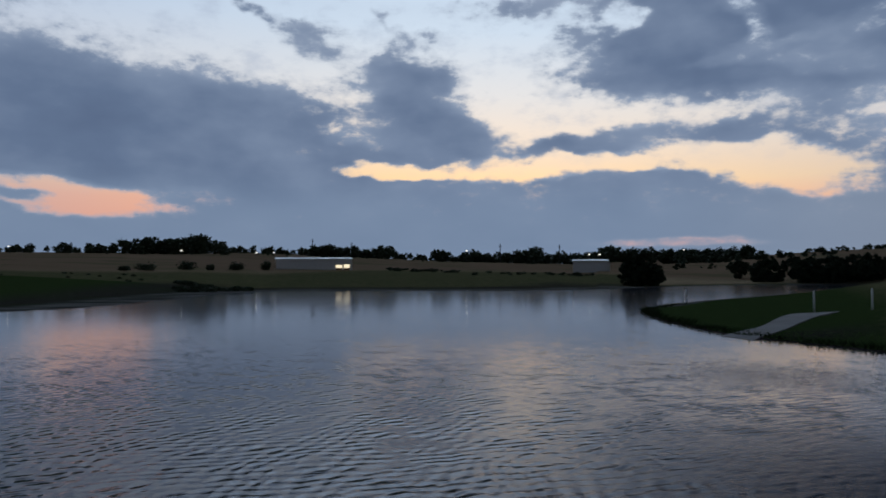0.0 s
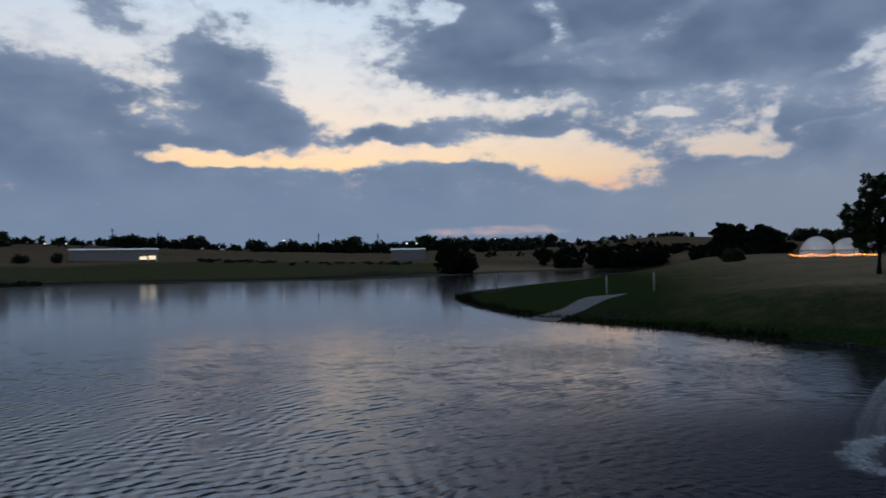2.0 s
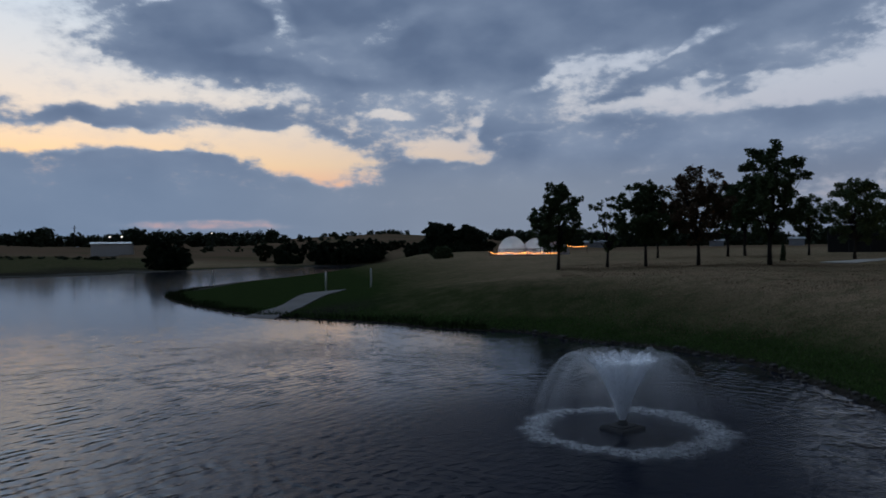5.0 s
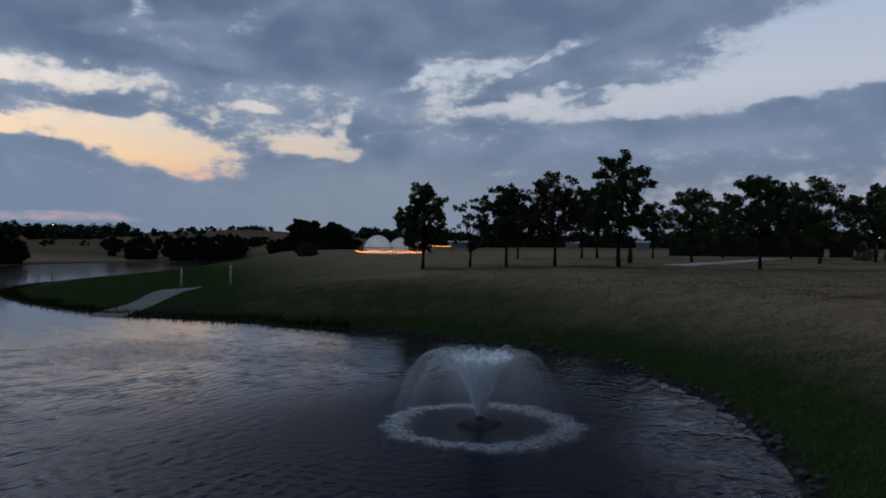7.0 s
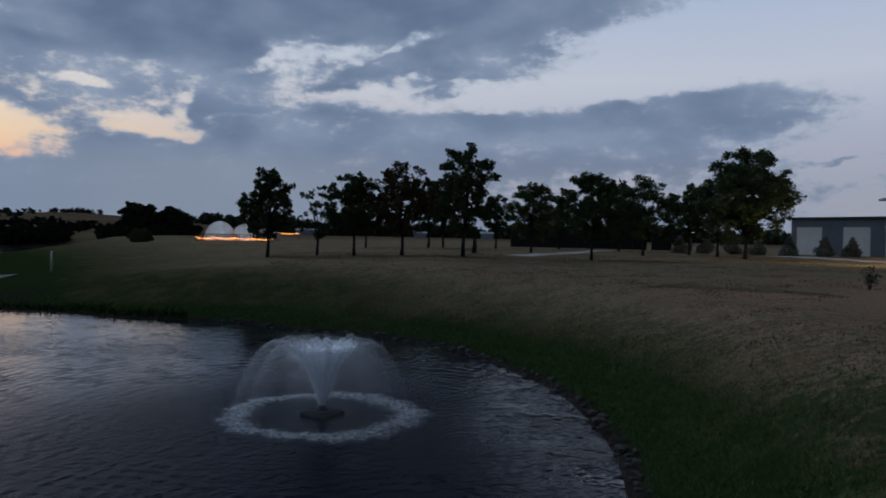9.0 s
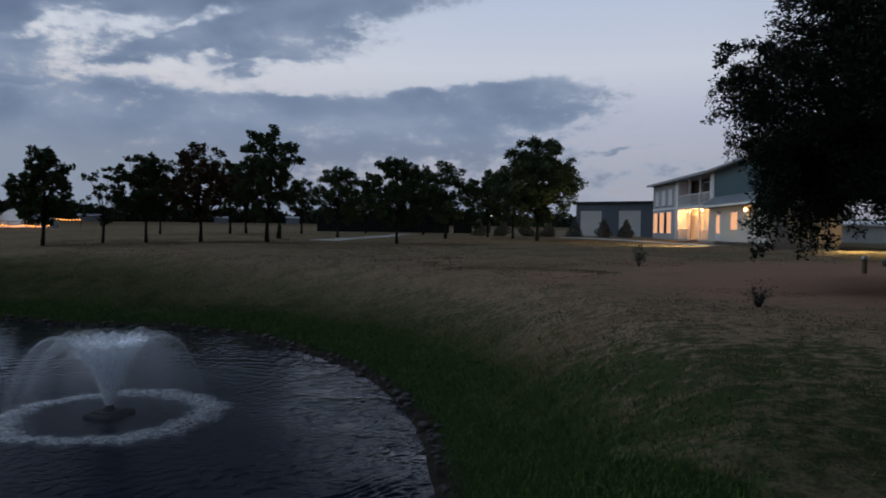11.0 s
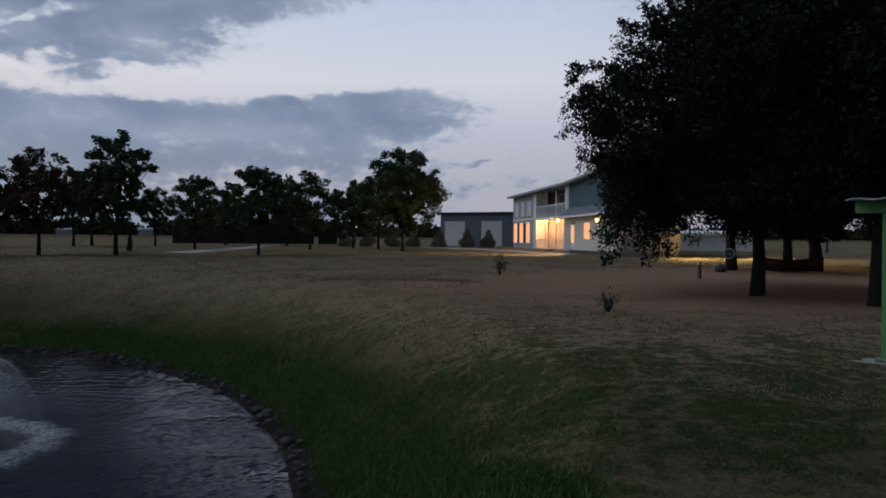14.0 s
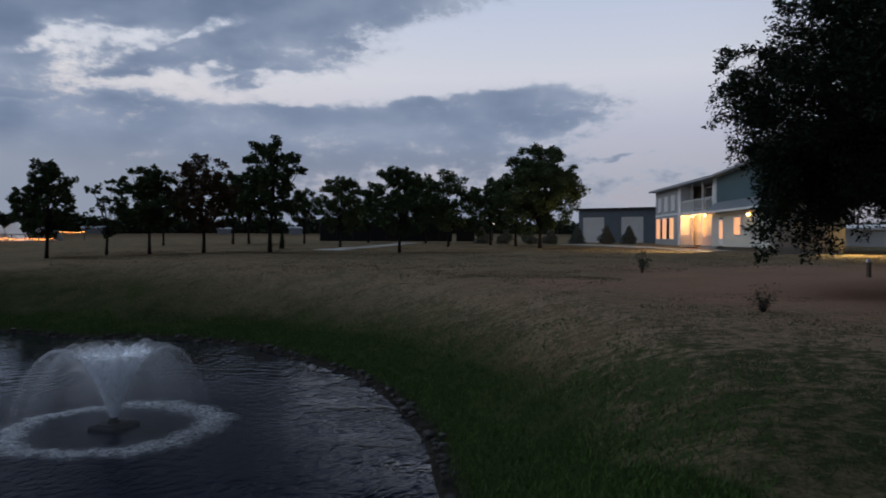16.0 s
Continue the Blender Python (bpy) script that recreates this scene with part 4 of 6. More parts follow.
def far_woods():
    """Hedgerows and woods along the skyline, in one sheet of foliage."""
    rng = np.random.RandomState(5)
    centres, spreads = [], []

    def row(a0, a1, metres, high, count, uneven=0.5):
        for a in a0 + (a1 - a0) * rng.rand(int(count * 1.5)):
            d = metres * (0.94 + 0.12 * rng.rand())
            g = on_land(a, d)
            h = metres * math.tan(radians(high)) * (1 - uneven + uneven * rng.rand() ** 1.5 * 1.4)
            for z in np.linspace(0.25, 1, 3):
                centres.append((g.x + rng.normal() * h * 0.25, g.y + rng.normal() * h * 0.25, g.z + h * z * 0.75))
                spreads.append(h * 0.42)

    for a0, a1, metres, high, count, uneven in [
            (-40, -24.5, 470, 0.55, 55, 0.55), (-24.3, -21.2, 440, 1.05, 12, 0.3), (-21.4, -18.0, 430, 1.25, 14, 0.25), (-17.6, -17.2, 430, 0.9, 2, 0.2),
            (-17, -10.8, 480, 0.45, 26, 0.5), (-10.8, -5.5, 470, 0.72, 34, 0.35), (-5.2, -3.6, 460, 1.0, 5, 0.3), (-4, 1.5, 480, 0.5, 26, 0.5),
            (-0.6, 0.8, 460, 0.95, 5, 0.3), (1.5, 9.5, 470, 0.75, 44, 0.55), (6.2, 7.8, 460, 1.25, 6, 0.3), (9.5, 22, 460, 0.85, 70, 0.45), (12.5, 13.6, 440, 1.2, 5, 0.3),
            (16, 24, 640, 0.75, 60, 0.4), (20, 29, 520, 0.40, 40, 0.5), (27, 30, 860, 0.35, 12, 0.5), (30.5, 34, 930, 0.32, 22, 0.4), (39, 47, 480, 0.8, 46, 0.4),
            (46, 80, 420, 1.0, 230, 0.4), (80, 125, 420, 0.9, 230, 0.4), (-26, 8, 420, 0.16, 26, 0.8), (18, 30, 320, 0.35, 22, 0.7)]:
        row(a0, a1, metres, high, count, uneven)
    v, f = leaf_cloud(rng, np.array(centres), np.array(spreads), 130000, 1.3, 0.9)
    tagged(arrays("far_woods", v, f, LEAF_FAR), "dark woods and hedgerows along the skyline", "woods", kind="stuff")
    # reeds and low scrub on the far bank of the pond
    centres, spreads = [], []
    for a0, a1, d0, d1, count, high in [(-20.5, -15.2, 138, 158, 70, 0.75), (-4.5, 1.5, 245, 262, 30, 0.8), (2, 12, 225, 250, 34, 0.7), (-33, -22, 150, 175, 14, 0.35)]:
        for k in range(count):
            g = on_land(a0 + (a1 - a0) * rng.rand(), d0 + (d1 - d0) * rng.rand())
            centres.append((g.x, g.y, g.z + 0.3 * high))
            spreads.append(high * (0.7 + 0.9 * rng.rand()))
    v, f = leaf_cloud(rng, np.array(centres), np.array(spreads), 15000, 0.28, 0.45)
    tagged(arrays("bank_scrub", v, f, LEAF_FAR), "low dark reeds and scrub along the far bank", "scrub", kind="stuff")


far_woods()
for k, (az_, d_, high_, half_) in enumerate([(-24.1, 193, 0.7, 1.7), (-22.6, 199, 1.0, 2.9), (-19.8, 211, 1.5, 2.9), (-18.1, 217, 1.2, 1.6), (-16.2, 226, 1.8, 2.8), (-13.9, 240, 2.6, 2.2)]):
    shrub("shrub", on_land(az_, d_), high_, half_, 900, 0.3, 140 + k, LEAF_FAR, "low dark bush at the edge of the straw field", "bushes in the field", category="bush")


GRASS_GREEN = leafy("green_tuft_blades", (0.05, 0.064, 0.03), (0.13, 0.135, 0.065), 0.85)


def blades(name, a0, a1, r0, r1, count, low, high, width, seed, mat, keep, label):
    """Grass as single bent blades, thinned by keep(edge distance, place)."""
    rng = np.random.RandomState(seed)
    a = np.radians(a0 + (a1 - a0) * rng.rand(count))
    r = np.sqrt(r0**2 + (r1**2 - r0**2) * rng.rand(count) ** 1.5)
    xy = np.stack([r * np.sin(a), r * np.cos(a)], 1)
    z, ds, rr, az_, right = land(xy, True)
    ok = keep(ds, xy, rng)
    xy, z, rr = xy[ok], z[ok], rr[ok]
    n = len(xy)
    hi = (low + (high - low) * rng.rand(n)) * 1.0
    th = rng.rand(n) * 2 * np.pi
    wd = width * (0.6 + 0.8 * rng.rand(n)) * (0.7 + rr / 25)
    bend = rng.normal(size=(n, 2)) * hi[:, None] * 0.45
    base = np.column_stack([xy, z - 0.01])
    off = np.column_stack([np.cos(th) * wd, np.sin(th) * wd, np.zeros(n)])
    tip = base + np.column_stack([bend, hi])
    v = np.stack([base - off, base + off, tip], 1).reshape(-1, 3)
    tagged(arrays(name, v, np.arange(3 * n).reshape(-1, 3), mat), label, "grass", kind="stuff")


def on_bank(ds, xy, rng):
    r, az = np.hypot(xy[:, 0], xy[:, 1]), np.degrees(np.arctan2(xy[:, 0], xy[:, 1]))
    fringe = ds < 1.3 + 2.2 * rng.rand(len(ds)) ** 1.5 + ripples(xy, 3, 9) * 0.5
    near = (az > 70) & (r < lush_reach(az) * (0.88 + 0.22 * rng.rand(len(ds))) + ripples(xy, 1.6, 14) * 0.45)
    return (ds > 0.12) & (fringe | near)


blades("bank_grass", 20, 112, 4.0, 45, 330000, 0.04, 0.12, 0.007, 201, GRASS_LUSH, on_bank, "lush green grass along the water's edge")
REED = leafy("reed_blades", (0.012, 0.022, 0.007), (0.03, 0.045, 0.015), 0.8)
blades("reeds", 15.0, 40, 30, 78, 60000, 0.08, 0.3, 0.012, 204, REED,
       lambda ds, xy, rng: (ds > 0.05) & (ds < 0.5 + 1.1 * rng.rand(len(ds)) + ripples(xy, 5, 10) * 0.5), "dark reedy grass fringing the spit")
def tufty(seed, level):
    return lambda ds, xy, rng: (ds > 1.7) & (np.hypot(xy[:, 0] - 24.6, xy[:, 1] + 8.7) + ripples(xy, 7, 12) * 2.6 > 9.6) & (ripples(xy, 1.5, seed) + ripples(xy, 6, seed + 1) * 0.6 + rng.normal(size=len(ds)) * 0.5 > level)


blades("green_tufts", 62, 124, 4.5, 28, 80000, 0.02, 0.055, 0.010, 203, GRASS_GREEN, tufty(31, 0.25), "green tufts scattered over the patchy lawn")
blades("dry_tufts", 62, 124, 8.5, 30, 60000, 0.02, 0.05, 0.009, 202, GRASS_DRY, tufty(21, 0.2), "short dry tufts of the patchy lawn")
blades("lawn_grass", 46, 110, 26, 60, 90000, 0.03, 0.08, 0.010, 205, GRASS_DRY, tufty(41, 0.1), "short dry grass of the lawn under the orchard")

# ---- fountain ----
def fountain():
    root = empty("fountain", Matrix.Translation(FOUNTAIN), "floating pond fountain throwing a white bell of spray", "fountain")
    rng = np.random.RandomState(31)
    part("float", boxed(-0.34, 0.34, -0.3, 0.3, -0.1, 0.07, bevel=0.03), PLASTIC, root, "black plastic float block")
    part("float_deck", boxed(-0.24, 0.24, -0.2, 0.2, 0.07, 0.095, bevel=0.008), PLASTIC, root, "black deck plate")
    part("nozzle", lathe(bmesh.new(), [(0.10, 0.095), (0.11, 0.11), (0.09, 0.14), (0.07, 0.16), (0.065, 0.19), (0.05, 0.2)], 20), PLASTIC, root, "black nozzle", True)

    def flight(u):
        """Reach and height along the path of the drops: a straight rising cone that slows, tips over and falls."""
        k = (1 - u) ** 3, 3 * u * (1 - u) ** 2, 3 * u * u * (1 - u), u**3
        return (0.06 * k[0] + 0.45 * k[1] + 1.12 * k[2] + 1.69 * k[3], 0.18 * k[0] + 1.45 * k[1] + 2.35 * k[2] + 0.0 * k[3])

    # drops drawn out along their flight
    n = 9000
    # jets pulse: the drops travel in bunches round the rim
    a = rng.rand(n) * 2 * np.pi
    a = a + 0.10 * np.sin(a * 13 + 1.0) + 0.05 * np.sin(a * 29)
    u = rng.rand(n) ** 0.9
    wide = np.clip(0.96 + 0.14 * rng.normal(size=n), 0.4, 1.22)
    inner = rng.rand(n) < 0.62
    u = np.where(inner, 0.2 + 0.42 * rng.rand(n), u)
    wide = np.where(inner, 0.3 + 0.75 * rng.rand(n), wide)
    tall = 0.95 + 0.06 * np.sin(a * 9 + 2) - 0.10 * rng.rand(n) + 0.05 * rng.normal(size=n)
    r0, h0 = flight(u)
    r1, h1 = flight(np.minimum(u + 0.02, 1.0))
    flat_ = np.stack([np.cos(a), np.sin(a)], -1)
    p = np.column_stack([flat_ * (r0 * wide)[:, None], h0 * tall]) + rng.normal(size=(n, 3)) * (0.01 + 0.035 * u[:, None])
    d = np.column_stack([flat_ * ((r1 - r0) * wide)[:, None], h1 - h0 - 1e-5])
    d /= np.linalg.norm(d, axis=1)[:, None]
    side = np.cross(d, rng.normal(size=(n, 3)))
    side /= np.linalg.norm(side, axis=1)[:, None]
    w_ = 0.004 + 0.008 * rng.rand(n, 1) ** 2
    l_ = 0.02 + 0.03 * rng.rand(n, 1)
    v = np.stack([p - d * l_, p + side * w_, p + d * l_, p - side * w_], 1).reshape(-1, 3)
    v[:, 2] = np.maximum(v[:, 2], 0.01)
    arrays("spray", v, np.arange(4 * n).reshape(-1, 4), SPRAY, root, "white water drops")
    # thin sheets of water: the rising cone and the falling bell
    for name, wide_, tall_, u0, u1, body0, body1 in [
            ("rising_water", 1.0, 1.0, 0.0, 0.42, 5.0, 0.2), ("rising_water", 0.8, 0.99, 0.0, 0.46, 5.0, 0.25), ("rising_water", 0.5, 0.97, 0.0, 0.48, 4.0, 0.3),
            ("falling_water", 1.03, 0.97, 0.40, 1.0, 0.20, 0.02), ("falling_water", 0.86, 0.93, 0.40, 0.98, 0.20, 0.02)]:
        rows_, cols_ = 26, 90
        uu, aa = np.meshgrid(np.linspace(u0, u1, rows_), np.linspace(0, 2 * np.pi, cols_, endpoint=False), indexing="ij")
        rr, hh = flight(uu)
        rr = rr * wide_ * (1 + 0.018 * uu * (np.sin(aa * 7 + 2 + wide_ * 9) + np.sin(aa * 17 + wide_ * 30) + 0.8 * np.sin(aa * 31)))
        hh = hh * tall_ * (1 + 0.08 * uu * (1 - uu) * (np.sin(aa * 5 + wide_ * 20) + np.sin(aa * 13 + 1) + 0.7 * np.sin(aa * 23)))
        q = np.stack([rr * np.cos(aa), rr * np.sin(aa), np.maximum(hh, 0.02)], -1).reshape(-1, 3)
        i, j = np.meshgrid(np.arange(rows_ - 1), np.arange(cols_), indexing="ij")
        f = np.stack([i * cols_ + j, i * cols_ + (j + 1) % cols_, (i + 1) * cols_ + (j + 1) % cols_, (i + 1) * cols_ + j], -1).reshape(-1, 4)
        body = np.repeat(body1 + (body0 - body1) * (1 - np.linspace(0, 1, rows_) ** 1.6), cols_)
        if name == "falling_water":
            body = body * np.clip(0.75 + 0.3 * np.sin(aa * 3 + wide_ * 8) + 0.2 * np.sin(aa * 7 + 1) + 0.12 * np.sin(aa * 13), 0.2, 1.4).ravel()
        arrays(name, q, f, MIST, root, "thin sheet of white water", smooth=True, attributes={"body": body})
    # foam where the drops land
    rows_, cols_ = 14, 120
    rr, aa = np.meshgrid(np.linspace(1.08, 2.12, rows_), np.linspace(0, 2 * np.pi, cols_, endpoint=False), indexing="ij")
    wob = 1 + 0.03 * np.sin(aa * 5) + 0.03 * np.sin(aa * 13 + 1) + 0.025 * np.sin(aa * 29)
    girth = 0.40 + 0.08 * np.sin(aa + 2.2) + 0.05 * np.sin(aa * 3 + 1)
    fr = np.clip(1 - np.abs((rr - 1.66) / girth) ** 1.5, 0, 1)
    h = 0.012 + 0.05 * fr * (0.6 + 0.4 * np.sin(aa * 41 + rr * 30))
    q = np.stack([rr * wob * np.cos(aa), rr * wob * np.sin(aa), h], -1).reshape(-1, 3)
    i, j = np.meshgrid(np.arange(rows_ - 1), np.arange(cols_), indexing="ij")
    f = np.stack([i * cols_ + j, i * cols_ + (j + 1) % cols_, (i + 1) * cols_ + (j + 1) % cols_, (i + 1) * cols_ + j], -1).reshape(-1, 4)
    arrays("foam_ring", q, f, FOAM, root, "ring of white foam", smooth=True, attributes={"body": (fr * 1.2).ravel()})
    # drops bouncing off the surface
    n = 2600
    a = rng.rand(n) * 2 * np.pi
    r = 1.66 + 0.18 * rng.normal(size=n)
    p = np.stack([r * np.cos(a), r * np.sin(a), 0.02 + 0.10 * rng.rand(n) ** 2], -1)
    u = rng.normal(size=(n, 3)) * 0.008
    v_ = rng.normal(size=(n, 3)) * 0.008
    v = np.stack([p - u, p + v_, p + u, p - v_], 1).reshape(-1, 3)
    v[:, 2] = np.maximum(v[:, 2], 0.012)
    arrays("splash", v, np.arange(4 * n).reshape(-1, 4), SPRAY, root, "small white splashes")


fountain()


# ---- buildings ----
def framed_window(parent, x, z, wide, high, pane_mat, y=0.0, name="window", mull=1):
    """A window set in a wall whose outer face lies at y, looking towards -y."""
    bm = bmesh.new()
    t = 0.07
    box(bm, x - t, x, y - 0.06, y + 0.02, z - t, z + high + t)
    box(bm, x + wide, x + wide + t, y - 0.06, y + 0.02, z - t, z + high + t)
    box(bm, x, x + wide, y - 0.06, y + 0.02, z + high, z + high + t)
    box(bm, x, x + wide, y - 0.08, y + 0.02, z - t, z)
    if mull:
        box(bm, x, x + wide, y - 0.045, y + 0.01, z + high * 0.5 - 0.025, z + high * 0.5 + 0.025)
    win = part(name, bm, WHITE, parent, "white frame")
    part("pane", boxed(x, x + wide, y - 0.03, y - 0.006, z, z + high), pane_mat, win)
    return win


def lamp(name, place, watts, color=(1.0, 0.58, 0.24), size=0.08):
    l = new(name, bpy.data.lights.new(name, "POINT"))
    l.data.energy, l.data.color, l.data.shadow_soft_size = watts, color, size
    l.location = place
    return l


def clapboards(x0, x1, y, z0, z1, step=0.2, skip=()):
    """Lapped siding boards as one wall skin, with openings left out: skip holds (x0, x1, z0, z1)."""
    bm = bmesh.new()
    z = z0
    while z < z1 - 0.01:
        top = min(z + step, z1)
        spans = [(x0, x1)]
        for a, b, c, d in skip:
            if c < top - 0.02 and d > z + 0.02:
                spans = [q for s, e in spans for q in ((s, min(e, a)), (max(s, b), e)) if q[1] - q[0] > 0.03]
        for s, e in spans:
            lo = [bm.verts.new((s, y - 0.03, z)), bm.verts.new((e, y - 0.03, z)), bm.verts.new((e, y - 0.008, top)), bm.verts.new((s, y - 0.008, top))]
            hi = [bm.verts.new((s, y + 0.12, z)), bm.verts.new((e, y + 0.12, z)), bm.verts.new((e, y + 0.12, top)), bm.verts.new((s, y + 0.12, top))]
            for f in ((0, 1, 2, 3), (7, 6, 5, 4), (4, 5, 1, 0), (3, 2, 6, 7), (0, 3, 7, 4), (1, 5, 6, 2)):
                bm.faces.new([(lo + hi)[k] for k in f])
        z = top
    return bm


def house():
    base = on_land(91.4, 79.5)
    base.z -= 0.03
    m = Matrix.Translation(base) @ Matrix.Rotation(math.atan2(-0.213, -0.977), 4, "Z")
    root = empty("house", m, "white two-storey farmhouse with a lit porch and balcony", "house")
    deep = 4.0
    # far wing: two floors of windows
    ups = [(1.0 + 2.55 * k, 1.0 + 2.55 * k + 1.15, 3.35, 4.75) for k in range(3)]
    downs = [(0.35, 1.85, 0.6, 2.6), (2.05, 2.65, 0.6, 2.6), (2.85, 4.35, 0.6, 2.6), (4.55, 5.35, 0.6, 2.6), (5.55, 7.05, 0.6, 2.6)]
    part("wall", clapboards(0, 8.6, 0, 0, 5.4, skip=[(a, b, c, d) for a, b, c, d in ups + downs]), SIDING, root)
    # panes painted white in place of the bright sky in these openings
    for a, b, c, d in ups:
        framed_window(root, a, c, b - a, d - c, WHITE)
    for k, (a, b, c, d) in enumerate(downs):
        if k % 2:
            part("window", boxed(a - 0.1, b + 0.1, -0.02, 0.03, c, d), GLASS, root, "dark pane between the lit ones")
        else:
            framed_window(root, a, c, b - a, d - c, LIT_ROOM, mull=0)
    part("wall", boxed(-0.12, 0, -0.02, deep, 0, 5.4), SIDING, root)
    part("rear_wall", boxed(-0.12, 31, deep, deep + 0.15, 0, 5.4), SIDING, root)
    part("band", boxed(-0.15, 8.6, -0.07, -0.031, 2.85, 3.05), WHITE, root)
    part("foundation", boxed(-0.1, 31, -0.0, deep, -0.4, 0.02), CONCRETE, root)
    # porch below, balcony above
    part("pillar", boxed(8.6, 9.5, -0.1, 0.75, 0, 5.4, bevel=0.03), WHITE, root, "broad white corner pillar")
    part("pillar", boxed(18.6, 19.2, -0.1, 0.5, 0, 5.4, bevel=0.03), WHITE, root, "white pillar")
    part("porch_wall", clapboards(8.6, 19.2, 1.4, 0, 2.75, skip=[(11.2, 12.4, 0.7, 2.3), (13.6, 14.6, 0.05, 2.15), (15.8, 17.4, 0.7, 2.3)]), CREAM, root)
    part("porch_side", boxed(8.5, 8.6, 0.12, 1.4, 0, 3.02), CREAM, root)
    # white panel put where bright sky shows through the balcony's end
    part("balcony_side", boxed(8.5, 8.6, 0.12, 1.4, 3.02, 5.4), WHITE, root, "white panel standing in for the bright open balcony end")
    part("porch_side", boxed(19.2, 19.3, 0.0, 1.4, 0, 5.4), CREAM, root)
    framed_window(root, 11.2, 0.7, 1.2, 1.6, LIT_ROOM, 1.4)
    framed_window(root, 15.8, 0.7, 1.6, 1.6, LIT_ROOM, 1.4)
    door = part("door", boxed(13.6, 14.6, 1.36, 1.46, 0.05, 2.15, bevel=0.01), WHITE, root, "white panelled porch door")
    part("door_handle", boxed(14.42, 14.5, 1.28, 1.36, 1.0, 1.06), GALV, door)
    part("balcony_floor", boxed(8.6, 19.2, -0.05, 1.4, 2.75, 3.02), WHITE, root)
    part("balcony_wall", clapboards(8.6, 19.2, 1.4, 3.02, 5.4, skip=[(12.2, 14.0, 3.05, 5.1)]), WOOD, root, "dark brown boards at the back of the balcony")
    framed_window(root, 12.2, 3.08, 1.8, 2.0, GLASS, 1.4, "balcony_door")
    rail = part("railing", box(boxed(9.5, 18.6, 0.0, 0.07, 3.95, 4.03), 9.5, 18.6, 0.01, 0.06, 3.12, 3.18), WHITE, root, "white balcony railing")
    for k in range(23):
        x = 9.6 + 0.395 * k
        part("baluster", boxed(x, x + 0.10, 0.015, 0.055, 3.18, 3.95), WHITE, rail)
    for x in (12.4, 15.5):
        part("post", boxed(x, x + 0.16, 0.0, 0.16, 0, 2.75), WHITE, root)
        part("post", boxed(x, x + 0.14, 0.0, 0.14, 3.02, 5.4), WHITE, root)
    brace = bmesh.new()
    tube(brace, [Vector((15.6, 0.07, 5.35)), Vector((18.5, 0.07, 3.2))], [0.05, 0.05], 4)
    part("brace", brace, WOOD, root)
    # low porch rail and steps
    part("porch_rail", boxed(9.5, 12.4, 0.02, 0.07, 0.86, 0.93), WHITE, root)
    part("porch_rail", boxed(15.66, 18.6, 0.02, 0.07, 0.86, 0.93), WHITE, root)
    for k in range(26):
        x = (9.6 + 0.22 * k) if k < 13 else (15.75 + 0.22 * (k - 13))
        part("baluster", boxed(x, x + 0.04, 0.025, 0.065, 0.02, 0.86), WHITE, root)
    for k in range(2):
        part("step", boxed(12.7, 15.3, -0.9 + 0.3 * k, 0.0, -0.1, -0.02 + 0.06 * k), CONCRETE, root)
    # near gabled part with teal upper wall
    gable = bmesh.new()
    pts = [(19.2, 3.0), (31, 3.0), (31, 5.72), (29, 5.78), (19.2, 5.4)]
    front = [gable.verts.new((x, 0.0, z)) for x, z in pts]
    rear = [gable.verts.new((x, 0.15, z)) for x, z in pts]
    gable.faces.new(front[::-1])
    gable.faces.new(rear)
    for k in range(5):
        gable.faces.new((front[k], front[(k + 1) % 5], rear[(k + 1) % 5], rear[k]))
    part("gable_wall", gable, TEAL, root, "teal upper gable wall")
    for k in range(9):
        z = 3.25 + 0.22 * k
        part("siding_lap", boxed(19.25, 30.9, -0.02, 0.0, z, z + 0.02), TEAL, root)
    part("corner_board", boxed(19.2, 19.42, -0.06, -0.004, 3.0, 5.42), WHITE, root)
    roof = bmesh.new()
    line = [(-0.15, 5.42), (19.3, 5.42), (29, 5.80), (31.6, 5.72)]
    for (xa, za), (xb, zb) in zip(line, line[1:]):
        v = [roof.verts.new(c) for c in ((xa, -0.7, za), (xb, -0.7, zb), (xb, deep + 0.6, zb), (xa, deep + 0.6, za), (xa, -0.7, za + 0.16), (xb, -0.7, zb + 0.16), (xb, deep + 0.6, zb + 0.16), (xa, deep + 0.6, za + 0.16))]
        for f in ((0, 1, 2, 3), (7, 6, 5, 4), (0, 4, 5, 1), (1, 5, 6, 2), (2, 6, 7, 3), (3, 7, 4, 0)):
            roof.faces.new([v[k] for k in f])
    part("roof", roof, ROOF, root, "low pitched steel roof")
    part("fascia", boxed(-0.15, 19.2, -0.74, -0.702, 5.40, 5.60), ROOF, root)
    # single-storey lean-to in front of it
    y1 = -0.45
    part("lean_to_wall", clapboards(19.6, 31, y1, 0, 2.55, skip=[(21.3, 22.3, 0.05, 2.1), (24.6, 25.9, 0.9, 2.1)]), CREAM, root, "cream siding washed by the wall lamp")
    part("lean_to_side", boxed(19.48, 19.6, y1, 0, 0, 2.9), CREAM, root)
    d2 = part("door", boxed(21.3, 22.3, y1 - 0.02, y1 + 0.06, 0.05, 2.1, bevel=0.01), WHITE, root, "white door with a glazed panel")
    part("pane", boxed(21.45, 22.15, y1 - 0.035, y1 - 0.022, 0.6, 1.95), LIT_ROOM, d2)
    framed_window(root, 24.6, 0.9, 1.3, 1.2, LIT_ROOM, y1)
    lean = bmesh.new()
